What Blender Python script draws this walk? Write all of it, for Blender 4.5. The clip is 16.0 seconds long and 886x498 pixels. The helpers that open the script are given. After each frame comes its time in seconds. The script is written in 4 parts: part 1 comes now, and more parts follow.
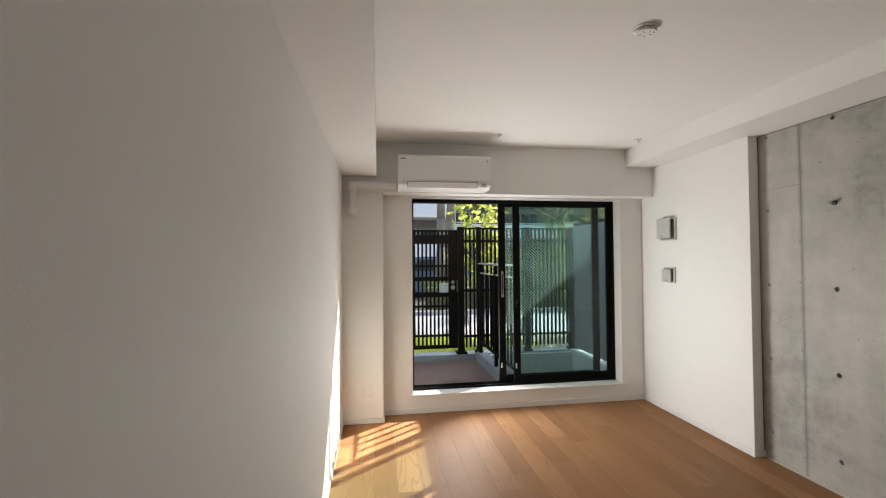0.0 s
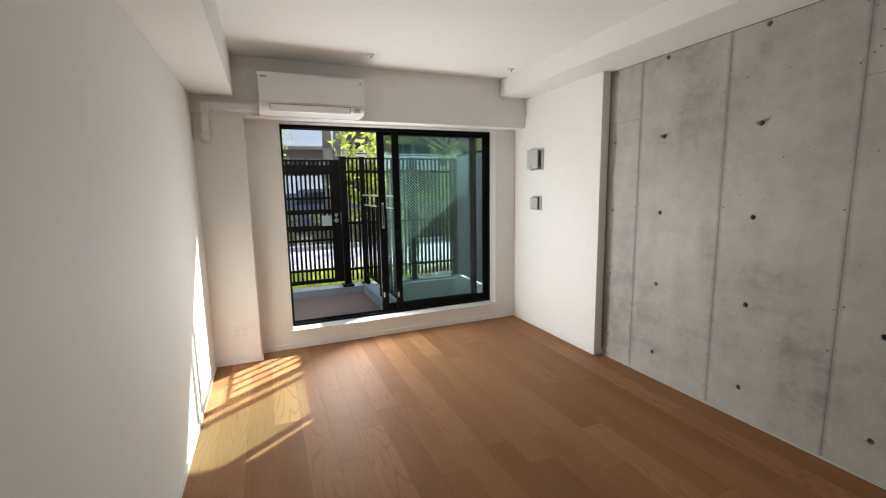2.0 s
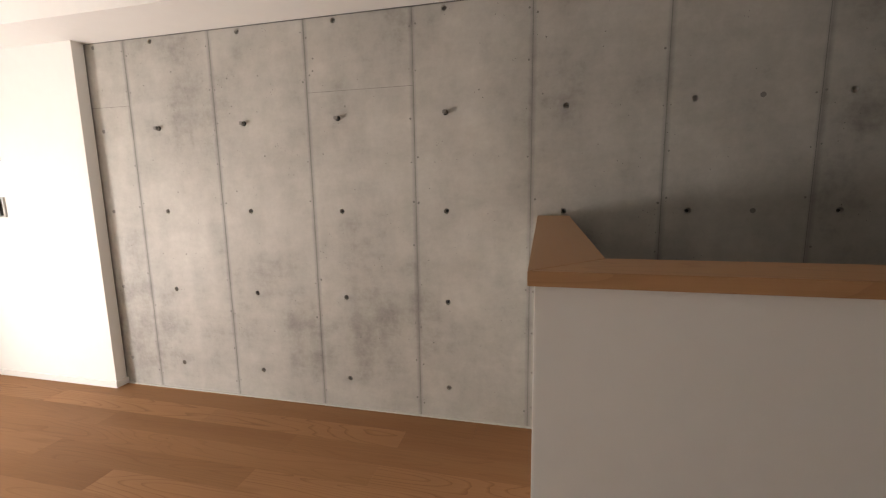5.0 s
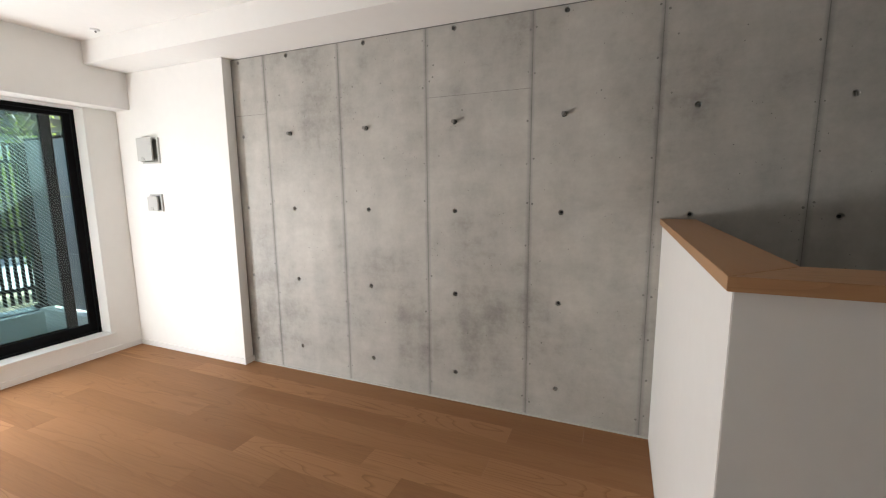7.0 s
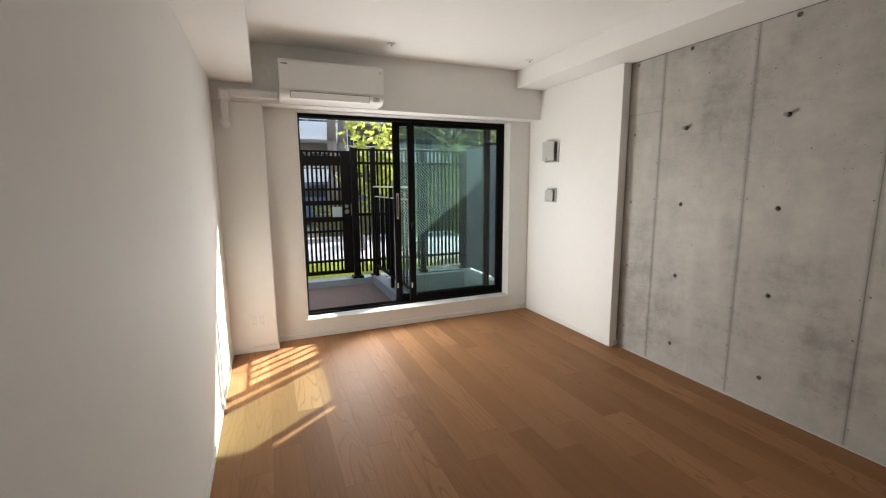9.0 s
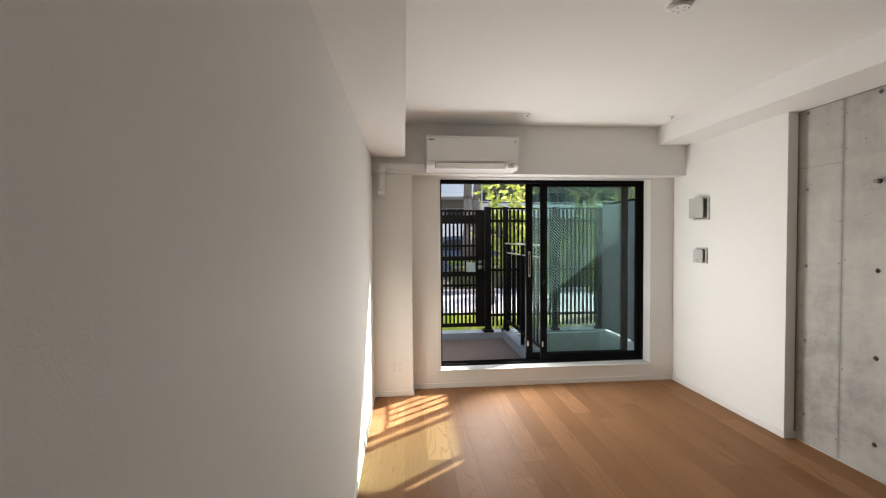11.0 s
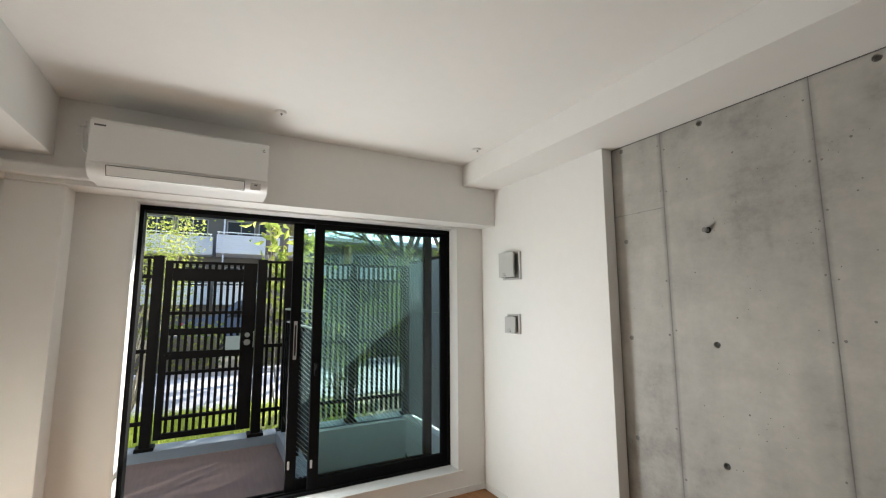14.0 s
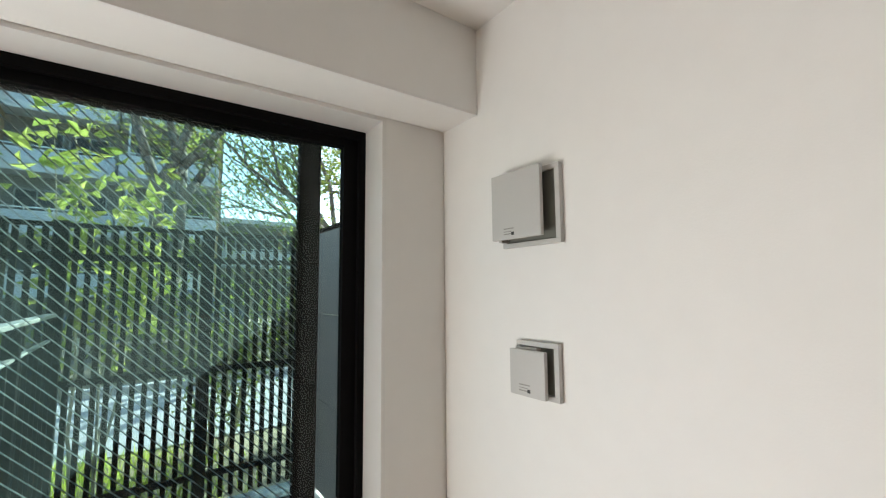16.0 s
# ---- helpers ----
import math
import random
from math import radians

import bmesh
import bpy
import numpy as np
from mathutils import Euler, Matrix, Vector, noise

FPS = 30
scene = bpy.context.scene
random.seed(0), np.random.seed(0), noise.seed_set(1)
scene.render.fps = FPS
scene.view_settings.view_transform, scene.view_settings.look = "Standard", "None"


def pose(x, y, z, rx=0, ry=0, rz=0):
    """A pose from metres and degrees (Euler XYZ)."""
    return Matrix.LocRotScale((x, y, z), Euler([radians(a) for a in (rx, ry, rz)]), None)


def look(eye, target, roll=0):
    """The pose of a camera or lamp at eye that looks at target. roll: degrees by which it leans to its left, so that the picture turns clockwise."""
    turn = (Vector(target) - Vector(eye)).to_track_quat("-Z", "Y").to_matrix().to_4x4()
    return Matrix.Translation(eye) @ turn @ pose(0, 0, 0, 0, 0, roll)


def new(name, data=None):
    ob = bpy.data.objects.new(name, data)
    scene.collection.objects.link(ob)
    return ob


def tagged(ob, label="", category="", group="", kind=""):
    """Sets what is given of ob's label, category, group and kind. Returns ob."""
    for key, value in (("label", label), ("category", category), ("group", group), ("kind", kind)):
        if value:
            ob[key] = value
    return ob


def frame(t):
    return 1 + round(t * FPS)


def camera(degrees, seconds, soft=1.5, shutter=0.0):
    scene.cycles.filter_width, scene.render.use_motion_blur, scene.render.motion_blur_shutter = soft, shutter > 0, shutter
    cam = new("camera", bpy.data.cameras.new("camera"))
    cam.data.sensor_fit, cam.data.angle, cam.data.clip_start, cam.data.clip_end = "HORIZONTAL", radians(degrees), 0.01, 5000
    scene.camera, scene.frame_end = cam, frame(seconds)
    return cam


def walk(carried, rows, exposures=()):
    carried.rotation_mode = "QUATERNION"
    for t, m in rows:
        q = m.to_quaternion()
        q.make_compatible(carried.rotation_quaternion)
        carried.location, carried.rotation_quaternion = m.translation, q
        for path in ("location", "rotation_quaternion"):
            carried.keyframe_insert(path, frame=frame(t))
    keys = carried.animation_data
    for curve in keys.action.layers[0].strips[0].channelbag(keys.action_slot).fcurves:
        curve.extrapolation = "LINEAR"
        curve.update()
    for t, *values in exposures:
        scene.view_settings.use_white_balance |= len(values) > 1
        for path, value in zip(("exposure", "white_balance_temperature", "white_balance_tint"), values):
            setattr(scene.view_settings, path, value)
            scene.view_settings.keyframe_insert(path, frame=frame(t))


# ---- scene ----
cam = camera(92.9, 16.0, soft=1.2)
PATH = [
    (0, (0.273, 0.123, 1.389), (0.578, 2.099, 1.432), -0.4),
    (0.5, (0.276, 0.125, 1.386), (0.637, 2.09, 1.301), -0.5),
    (1, (0.28, 0.124, 1.385), (0.695, 2.072, 1.203), -0.7),
    (1.5, (0.333, 0.125, 1.39), (0.872, 2.034, 1.136), -0.9),
    (2, (0.428, 0.114, 1.378), (1.191, 1.941, 1.094), -1.0),
    (2.5, (0.497, 0.095, 1.375), (1.55, 1.771, 1.083), -1.1),
    (3, (0.595, 0.059, 1.376), (1.948, 1.502, 1.077), -1.3),
    (3.5, (0.646, -0.003, 1.35), (2.254, 1.15, 1.058), -1.0),
    (4, (0.689, -0.051, 1.338), (2.462, 0.826, 1.045), -1.0),
    (4.5, (0.708, -0.087, 1.323), (2.58, 0.551, 1.03), -0.9),
    (4.7, (0.717, -0.101, 1.321), (2.615, 0.461, 1.027), -0.9),
    (5.7, (0.735, -0.035, 1.318), (2.687, 0.292, 1.029), -0.8),
    (6.8, (0.636, 0.085, 1.329), (2.502, 0.743, 1.036), -0.6),
    (7, (0.602, 0.118, 1.331), (2.427, 0.883, 1.039), -0.5),
    (7.5, (0.511, 0.175, 1.337), (2.177, 1.243, 1.046), -0.3),
    (8, (0.437, 0.192, 1.352), (1.845, 1.579, 1.047), -0.4),
    (8.5, (0.366, 0.186, 1.341), (1.459, 1.835, 1.039), -0.4),
    (9, (0.286, 0.162, 1.339), (1.052, 1.983, 1.034), -0.4),
    (9.5, (0.241, 0.128, 1.325), (0.719, 2.047, 1.025), -0.5),
    (9.7, (0.259, 0.11, 1.331), (0.631, 2.053, 1.035), -0.6),
    (10.75, (0.252, 0.07, 1.378), (0.447, 2.057, 1.266), -0.45),
    (11.8, (0.254, 0.026, 1.425), (0.399, 2.017, 1.544), -0.3),
    (12, (0.28, 0.03, 1.418), (0.467, 2.014, 1.582), -0.2),
    (12.5, (0.388, 0.119, 1.38), (0.775, 2.067, 1.611), -0.3),
    (13, (0.584, 0.381, 1.389), (1.177, 2.275, 1.639), -0.2),
    (13.5, (0.758, 0.748, 1.381), (1.552, 2.566, 1.63), -0.3),
    (14, (0.985, 1.126, 1.384), (1.926, 2.874, 1.63), -0.2),
    (14.5, (1.26, 1.538, 1.389), (2.281, 3.24, 1.637), -0.2),
    (15, (1.484, 1.959, 1.396), (2.543, 3.638, 1.632), -0.3),
    (15.5, (1.755, 2.38, 1.412), (2.847, 4.044, 1.607), -0.6),
    (16, (2.028, 2.79, 1.423), (3.186, 4.409, 1.616), -0.5),
]
walk(cam, [(t, look(eye, target, roll)) for t, eye, target, roll in PATH],
     exposures=[(0.0, 2.06, 6450, 9), (1.5, 2.15, 6350, 9), (2.5, 2.26, 6250, 9), (3.5, 2.63, 6550, 12), (4.5, 2.92, 6950, 17), (7.0, 2.86, 6200, 11), (8.0, 2.48, 6250, 10),
                (9.0, 2.14, 6450, 10), (12.0, 2.12, 6450, 10), (13.5, 2.08, 6200, 5), (14.5, 2.04, 6300, 9), (15.5, 2.05, 6600, 10), (16.0, 1.98, 6350, 9)])

# ---- world, sun, exposure ----
SUN_EL, SUN_AZ = radians(31.0), math.atan2(0.79, 0.61)
world = bpy.data.worlds.new("world")
scene.world = world
world.use_nodes = True
wn = world.node_tree
sky = wn.nodes.new("ShaderNodeTexSky")
sky.sky_type = "NISHITA"
sky.sun_disc = False
sky.sun_elevation = SUN_EL
sky.sun_rotation = SUN_AZ
wn.nodes["Background"].inputs["Strength"].default_value = 0.13
wn.links.new(sky.outputs[0], wn.nodes["Background"].inputs["Color"])
sun_data = bpy.data.lights.new("sun", "SUN")
sun_data.energy, sun_data.angle, sun_data.color = 5.0, radians(0.55), (1.0, 0.93, 0.82)
sun = new("sun", sun_data)
sun.matrix_world = look((0.79 * 20, 0.61 * 20, 20 * math.tan(SUN_EL)), (0, 0, 0))
# added area lamp: stands in for sky light and bounce off sunlit sill and terrace
glow = bpy.data.lights.new("window_fill", "AREA")
glow.shape, glow.size, glow.size_y, glow.energy, glow.color = "RECTANGLE", 0.74, 0.66, 7.3, (1.0, 0.982, 0.95)
glow.spread = radians(160)
glow_ob = new("window_fill", glow)
glow_ob.matrix_world = look((1.0, 4.06, 0.55), (1.80, 2.56, 1.02))


# ---- materials ----
def mat(name, colour, rough=0.5, metal=0.0, var=0.12, scale=6.0, bump=0.0, bump_scale=200.0, spec=0.5, stretch=(1, 1, 1), fine=0.05):
    """Plain surface with tone variation at two scales and fine relief."""
    m = bpy.data.materials.new(name)
    m.use_nodes = True
    nt = m.node_tree
    b = nt.nodes["Principled BSDF"]
    b.inputs["Roughness"].default_value = rough
    b.inputs["Metallic"].default_value = metal
    b.inputs["Specular IOR Level"].default_value = spec
    tc = nt.nodes.new("ShaderNodeTexCoord")
    mp = nt.nodes.new("ShaderNodeMapping")
    mp.inputs["Scale"].default_value = stretch
    nt.links.new(tc.outputs["Object"], mp.inputs["Vector"])
    n1 = nt.nodes.new("ShaderNodeTexNoise")
    n1.inputs["Scale"].default_value = scale
    n1.inputs["Detail"].default_value = 4
    n2 = nt.nodes.new("ShaderNodeTexNoise")
    n2.inputs["Scale"].default_value = scale * 14
    n2.inputs["Detail"].default_value = 3
    for n in (n1, n2):
        nt.links.new(mp.outputs[0], n.inputs["Vector"])
    a = nt.nodes.new("ShaderNodeMath")
    a.operation = "MULTIPLY_ADD"
    nt.links.new(n1.outputs["Fac"], a.inputs[0])
    a.inputs[1].default_value = 2 * var
    a.inputs[2].default_value = 1 - var
    c = nt.nodes.new("ShaderNodeMath")
    c.operation = "MULTIPLY_ADD"
    nt.links.new(n2.outputs["Fac"], c.inputs[0])
    c.inputs[1].default_value = 2 * fine
    c.inputs[2].default_value = -fine
    s = nt.nodes.new("ShaderNodeMath")
    nt.links.new(a.outputs[0], s.inputs[0])
    nt.links.new(c.outputs[0], s.inputs[1])
    v = nt.nodes.new("ShaderNodeVectorMath")
    v.operation = "SCALE"
    v.inputs[0].default_value = colour
    nt.links.new(s.outputs[0], v.inputs["Scale"])
    nt.links.new(v.outputs[0], b.inputs["Base Color"])
    if bump:
        n3 = nt.nodes.new("ShaderNodeTexNoise")
        n3.inputs["Scale"].default_value = bump_scale
        n3.inputs["Detail"].default_value = 3
        nt.links.new(mp.outputs[0], n3.inputs["Vector"])
        bp = nt.nodes.new("ShaderNodeBump")
        bp.inputs["Strength"].default_value = bump
        bp.inputs["Distance"].default_value = 0.002
        nt.links.new(n3.outputs["Fac"], bp.inputs["Height"])
        nt.links.new(bp.outputs[0], b.inputs["Normal"])
    return m


def wood_mat(name, dark, light, rough, axis="Y", random_tone=0.3, ring=1.0, grain=0.42, gloss=0.12):
    """Planed timber: cathedral grain along one axis, tone and figure vary from board to board."""
    m = bpy.data.materials.new(name)
    m.use_nodes = True
    nt = m.node_tree
    b = nt.nodes["Principled BSDF"]
    info = nt.nodes.new("ShaderNodeObjectInfo")
    tc = nt.nodes.new("ShaderNodeTexCoord")
    off = nt.nodes.new("ShaderNodeVectorMath")
    off.operation = "SCALE"
    off.inputs[0].default_value = (37.0, 53.0, 11.0)
    nt.links.new(info.outputs["Random"], off.inputs["Scale"])
    add = nt.nodes.new("ShaderNodeVectorMath")
    nt.links.new(tc.outputs["Object"], add.inputs[0])
    nt.links.new(off.outputs[0], add.inputs[1])
    mp = nt.nodes.new("ShaderNodeMapping")
    mp.inputs["Scale"].default_value = {"Y": (1, 0.12, 1), "X": (0.12, 1, 1)}[axis]
    nt.links.new(add.outputs[0], mp.inputs["Vector"])
    big = nt.nodes.new("ShaderNodeTexNoise")
    big.inputs["Scale"].default_value = 5.5
    big.inputs["Detail"].default_value = 1.5
    nt.links.new(mp.outputs[0], big.inputs["Vector"])
    # growth rings: contour lines of the slow noise
    rings = nt.nodes.new("ShaderNodeMath")
    rings.operation = "MULTIPLY"
    rings.inputs[1].default_value = 13.0 * ring
    nt.links.new(big.outputs["Fac"], rings.inputs[0])
    fr = nt.nodes.new("ShaderNodeMath")
    fr.operation = "FRACT"
    nt.links.new(rings.outputs[0], fr.inputs[0])
    ramp = nt.nodes.new("ShaderNodeValToRGB")
    ramp.color_ramp.elements[0].position, ramp.color_ramp.elements[0].color = 0.0, (0.1, 0.1, 0.1, 1)
    ramp.color_ramp.elements[1].position, ramp.color_ramp.elements[1].color = 0.24, (1, 1, 1, 1)
    e = ramp.color_ramp.elements.new(0.9)
    e.color = (0.9, 0.9, 0.9, 1)
    nt.links.new(fr.outputs[0], ramp.inputs[0])
    mp2 = nt.nodes.new("ShaderNodeMapping")
    mp2.inputs["Scale"].default_value = {"Y": (1, 0.025, 1), "X": (0.025, 1, 1)}[axis]
    nt.links.new(add.outputs[0], mp2.inputs["Vector"])
    fine = nt.nodes.new("ShaderNodeTexNoise")
    fine.inputs["Scale"].default_value = 170
    fine.inputs["Detail"].default_value = 3
    nt.links.new(mp2.outputs[0], fine.inputs["Vector"])
    cloud = nt.nodes.new("ShaderNodeTexNoise")
    cloud.inputs["Scale"].default_value = 2.2
    nt.links.new(mp.outputs[0], cloud.inputs["Vector"])
    # tone = board random + cloud + fine grain, lowered along ring lines
    s1 = nt.nodes.new("ShaderNodeMath")
    s1.operation = "MULTIPLY_ADD"
    nt.links.new(info.outputs["Random"], s1.inputs[0])
    s1.inputs[1].default_value = random_tone
    s1.inputs[2].default_value = -random_tone * 0.5 - 0.075 + (0.42 - grain) * 0.5
    s2 = nt.nodes.new("ShaderNodeMath")
    s2.operation = "MULTIPLY_ADD"
    nt.links.new(fine.outputs["Fac"], s2.inputs[0])
    s2.inputs[1].default_value = grain
    nt.links.new(s1.outputs[0], s2.inputs[2])
    s3 = nt.nodes.new("ShaderNodeMath")
    s3.operation = "MULTIPLY_ADD"
    nt.links.new(cloud.outputs["Fac"], s3.inputs[0])
    s3.inputs[1].default_value = 0.62
    nt.links.new(s2.outputs[0], s3.inputs[2])
    # strong figure on some boards only
    fig = nt.nodes.new("ShaderNodeMath")
    fig.operation = "POWER"
    fig.inputs[1].default_value = 2.0
    nt.links.new(info.outputs["Random"], fig.inputs[0])
    figk = nt.nodes.new("ShaderNodeMath")
    figk.operation = "MULTIPLY_ADD"
    nt.links.new(fig.outputs[0], figk.inputs[0])
    figk.inputs[1].default_value, figk.inputs[2].default_value = 0.50, 0.04
    plainer = nt.nodes.new("ShaderNodeMath")
    plainer.operation = "SUBTRACT"
    nt.links.new(ramp.outputs[0], plainer.inputs[0])
    plainer.inputs[1].default_value = 1.0
    figm = nt.nodes.new("ShaderNodeMath")
    figm.operation = "MULTIPLY"
    nt.links.new(plainer.outputs[0], figm.inputs[0])
    nt.links.new(figk.outputs[0], figm.inputs[1])
    s5 = nt.nodes.new("ShaderNodeMath")
    s5.operation = "ADD"
    s5.inputs[1].default_value = 0.22
    nt.links.new(figm.outputs[0], s5.inputs[0])
    s5b = nt.nodes.new("ShaderNodeMath")
    s5b.operation = "ADD"
    s5b.use_clamp = True
    nt.links.new(s5.outputs[0], s5b.inputs[0])
    nt.links.new(s3.outputs[0], s5b.inputs[1])
    mix = nt.nodes.new("ShaderNodeMix")
    mix.data_type = "RGBA"
    mix.inputs[6].default_value = (*dark, 1)
    mix.inputs[7].default_value = (*light, 1)
    nt.links.new(s5b.outputs[0], mix.inputs[0])
    nt.links.new(mix.outputs[2], b.inputs["Base Color"])
    b.inputs["Specular IOR Level"].default_value = gloss
    rr = nt.nodes.new("ShaderNodeMath")
    rr.operation = "MULTIPLY_ADD"
    nt.links.new(fine.outputs["Fac"], rr.inputs[0])
    rr.inputs[1].default_value = 0.12
    rr.inputs[2].default_value = rough - 0.1
    nt.links.new(rr.outputs[0], b.inputs["Roughness"])
    bp = nt.nodes.new("ShaderNodeBump")
    bp.inputs["Strength"].default_value = 0.12
    bp.inputs["Distance"].default_value = 0.0015
    nt.links.new(fine.outputs["Fac"], bp.inputs["Height"])
    nt.links.new(bp.outputs[0], b.inputs["Normal"])
    return m


def concrete_mat(name):
    """Fair-faced concrete: cloudy greys, pale lime bloom, pinholes and fine sand relief."""
    m = bpy.data.materials.new(name)
    m.use_nodes = True
    nt = m.node_tree
    b = nt.nodes["Principled BSDF"]
    geo = nt.nodes.new("ShaderNodeNewGeometry")
    info = nt.nodes.new("ShaderNodeObjectInfo")

    def noise_node(scale, detail, rough=0.55, stretch=(1, 1, 1)):
        mp = nt.nodes.new("ShaderNodeMapping")
        mp.inputs["Scale"].default_value = stretch
        nt.links.new(geo.outputs["Position"], mp.inputs["Vector"])
        n = nt.nodes.new("ShaderNodeTexNoise")
        n.inputs["Scale"].default_value, n.inputs["Detail"].default_value, n.inputs["Roughness"].default_value = scale, detail, rough
        nt.links.new(mp.outputs[0], n.inputs["Vector"])
        return n.outputs["Fac"]

    def mad(x, k, c):
        n = nt.nodes.new("ShaderNodeMath")
        n.operation = "MULTIPLY_ADD"
        nt.links.new(x, n.inputs[0])
        n.inputs[1].default_value = k
        if isinstance(c, float):
            n.inputs[2].default_value = c
        else:
            nt.links.new(c, n.inputs[2])
        return n.outputs[0]

    tone = mad(noise_node(1.7, 5, 0.6, (1, 1, 0.6)), 0.60, -0.15)
    tone = mad(noise_node(7.0, 7, 0.7), 0.30, tone)
    tone = mad(noise_node(70.0, 4, 0.6), 0.06, mad(tone, 1.0, 0.02))
    tone = mad(noise_node(22.0, 5, 0.65, (1, 0.8, 1.1)), 0.12, tone)
    tone = mad(noise_node(4.0, 3, 0.5, (1, 2.0, 0.25)), 0.12, tone)
    tone = mad(noise_node(3.0, 6, 0.68, (1, 0.55, 1.9)), 0.24, mad(tone, 1.0, -0.10))
    tone = mad(info.outputs["Random"], 0.04, tone)
    ramp = nt.nodes.new("ShaderNodeValToRGB")
    r = ramp.color_ramp
    r.elements[0].position, r.elements[0].color = 0.26, (0.162, 0.153, 0.138, 1)
    r.elements[1].position, r.elements[1].color = 0.70, (0.555, 0.537, 0.493, 1)
    e = r.elements.new(0.47)
    e.color = (0.400, 0.387, 0.354, 1)
    nt.links.new(tone, ramp.inputs[0])
    # damp dark bands where the form boards met
    sep = nt.nodes.new("ShaderNodeSeparateXYZ")
    nt.links.new(geo.outputs["Position"], sep.inputs[0])
    u = mad(sep.outputs["Y"], 1 / 0.6105, 0.0524 + 20.0)
    pp = nt.nodes.new("ShaderNodeMath")
    pp.operation = "PINGPONG"
    pp.inputs[1].default_value = 0.5
    nt.links.new(u, pp.inputs[0])
    wob = mad(noise_node(5.0, 5, 0.7, (1, 1, 0.6)), 0.044, mad(pp.outputs[0], 1.0, -0.010))
    rng_ = nt.nodes.new("ShaderNodeMapRange")
    rng_.inputs["From Min"].default_value, rng_.inputs["From Max"].default_value = 0.010, 0.046
    rng_.inputs["To Min"].default_value, rng_.inputs["To Max"].default_value = 0.66, 1.0
    nt.links.new(wob, rng_.inputs["Value"])
    stain = nt.nodes.new("ShaderNodeVectorMath")
    stain.operation = "SCALE"
    nt.links.new(ramp.outputs[0], stain.inputs[0])
    nt.links.new(rng_.outputs[0], stain.inputs["Scale"])
    vor = nt.nodes.new("ShaderNodeTexVoronoi")
    vor.inputs["Scale"].default_value = 42
    nt.links.new(geo.outputs["Position"], vor.inputs["Vector"])
    pin = nt.nodes.new("ShaderNodeMath")
    pin.operation = "LESS_THAN"
    pin.inputs[1].default_value = 0.085
    nt.links.new(vor.outputs["Distance"], pin.inputs[0])
    keep = nt.nodes.new("ShaderNodeMath")
    keep.operation = "GREATER_THAN"
    keep.inputs[1].default_value = 0.60
    nt.links.new(noise_node(6.0, 2), keep.inputs[0])
    both = nt.nodes.new("ShaderNodeMath")
    both.operation = "MULTIPLY"
    nt.links.new(pin.outputs[0], both.inputs[0])
    nt.links.new(keep.outputs[0], both.inputs[1])
    mix = nt.nodes.new("ShaderNodeMix")
    mix.data_type = "RGBA"
    nt.links.new(both.outputs[0], mix.inputs[0])
    nt.links.new(stain.outputs[0], mix.inputs[6])
    mix.inputs[7].default_value = (0.12, 0.12, 0.115, 1)
    nt.links.new(mix.outputs[2], b.inputs["Base Color"])
    b.inputs["Roughness"].default_value = 0.62
    bp = nt.nodes.new("ShaderNodeBump")
    bp.inputs["Strength"].default_value = 0.25
    bp.inputs["Distance"].default_value = 0.002
    h = mad(both.outputs[0], -0.8, noise_node(120.0, 4))
    nt.links.new(h, bp.inputs["Height"])
    nt.links.new(bp.outputs[0], b.inputs["Normal"])
    return m


def glass_mat(name, tint, dust):
    """A thin pane: tinted see-through, a faint film of dust that catches the sun, and a clear reflection."""
    m = bpy.data.materials.new(name)
    m.use_nodes = True
    nt = m.node_tree
    nt.nodes.remove(nt.nodes["Principled BSDF"])
    out = nt.nodes["Material Output"]
    tr = nt.nodes.new("ShaderNodeBsdfTransparent")
    tr.inputs[0].default_value = (*tint, 1)
    di = nt.nodes.new("ShaderNodeBsdfTranslucent")
    di.inputs[0].default_value = (0.66, 0.86, 0.90, 1)
    gl = nt.nodes.new("ShaderNodeBsdfGlossy")
    gl.inputs["Roughness"].default_value = 0.02
    tc = nt.nodes.new("ShaderNodeTexCoord")
    no = nt.nodes.new("ShaderNodeTexNoise")
    no.inputs["Scale"].default_value = 3.0
    no.inputs["Detail"].default_value = 5
    nt.links.new(tc.outputs["Object"], no.inputs["Vector"])
    k = nt.nodes.new("ShaderNodeMath")
    k.operation = "MULTIPLY"
    k.inputs[1].default_value = dust * 2
    nt.links.new(no.outputs["Fac"], k.inputs[0])
    m1 = nt.nodes.new("ShaderNodeMixShader")
    nt.links.new(k.outputs[0], m1.inputs[0])
    nt.links.new(tr.outputs[0], m1.inputs[1])
    nt.links.new(di.outputs[0], m1.inputs[2])
    lw = nt.nodes.new("ShaderNodeLayerWeight")
    lw.inputs["Blend"].default_value = 0.5
    pw = nt.nodes.new("ShaderNodeMath")
    pw.operation = "POWER"
    pw.inputs[1].default_value = 5.0
    nt.links.new(lw.outputs["Facing"], pw.inputs[0])
    f = nt.nodes.new("ShaderNodeMath")
    f.operation = "MULTIPLY_ADD"
    f.inputs[1].default_value, f.inputs[2].default_value = 0.8, 0.025
    nt.links.new(pw.outputs[0], f.inputs[0])
    m2 = nt.nodes.new("ShaderNodeMixShader")
    nt.links.new(f.outputs[0], m2.inputs[0])
    nt.links.new(m1.outputs[0], m2.inputs[1])
    nt.links.new(gl.outputs[0], m2.inputs[2])
    nt.links.new(m2.outputs[0], out.inputs["Surface"])
    return m


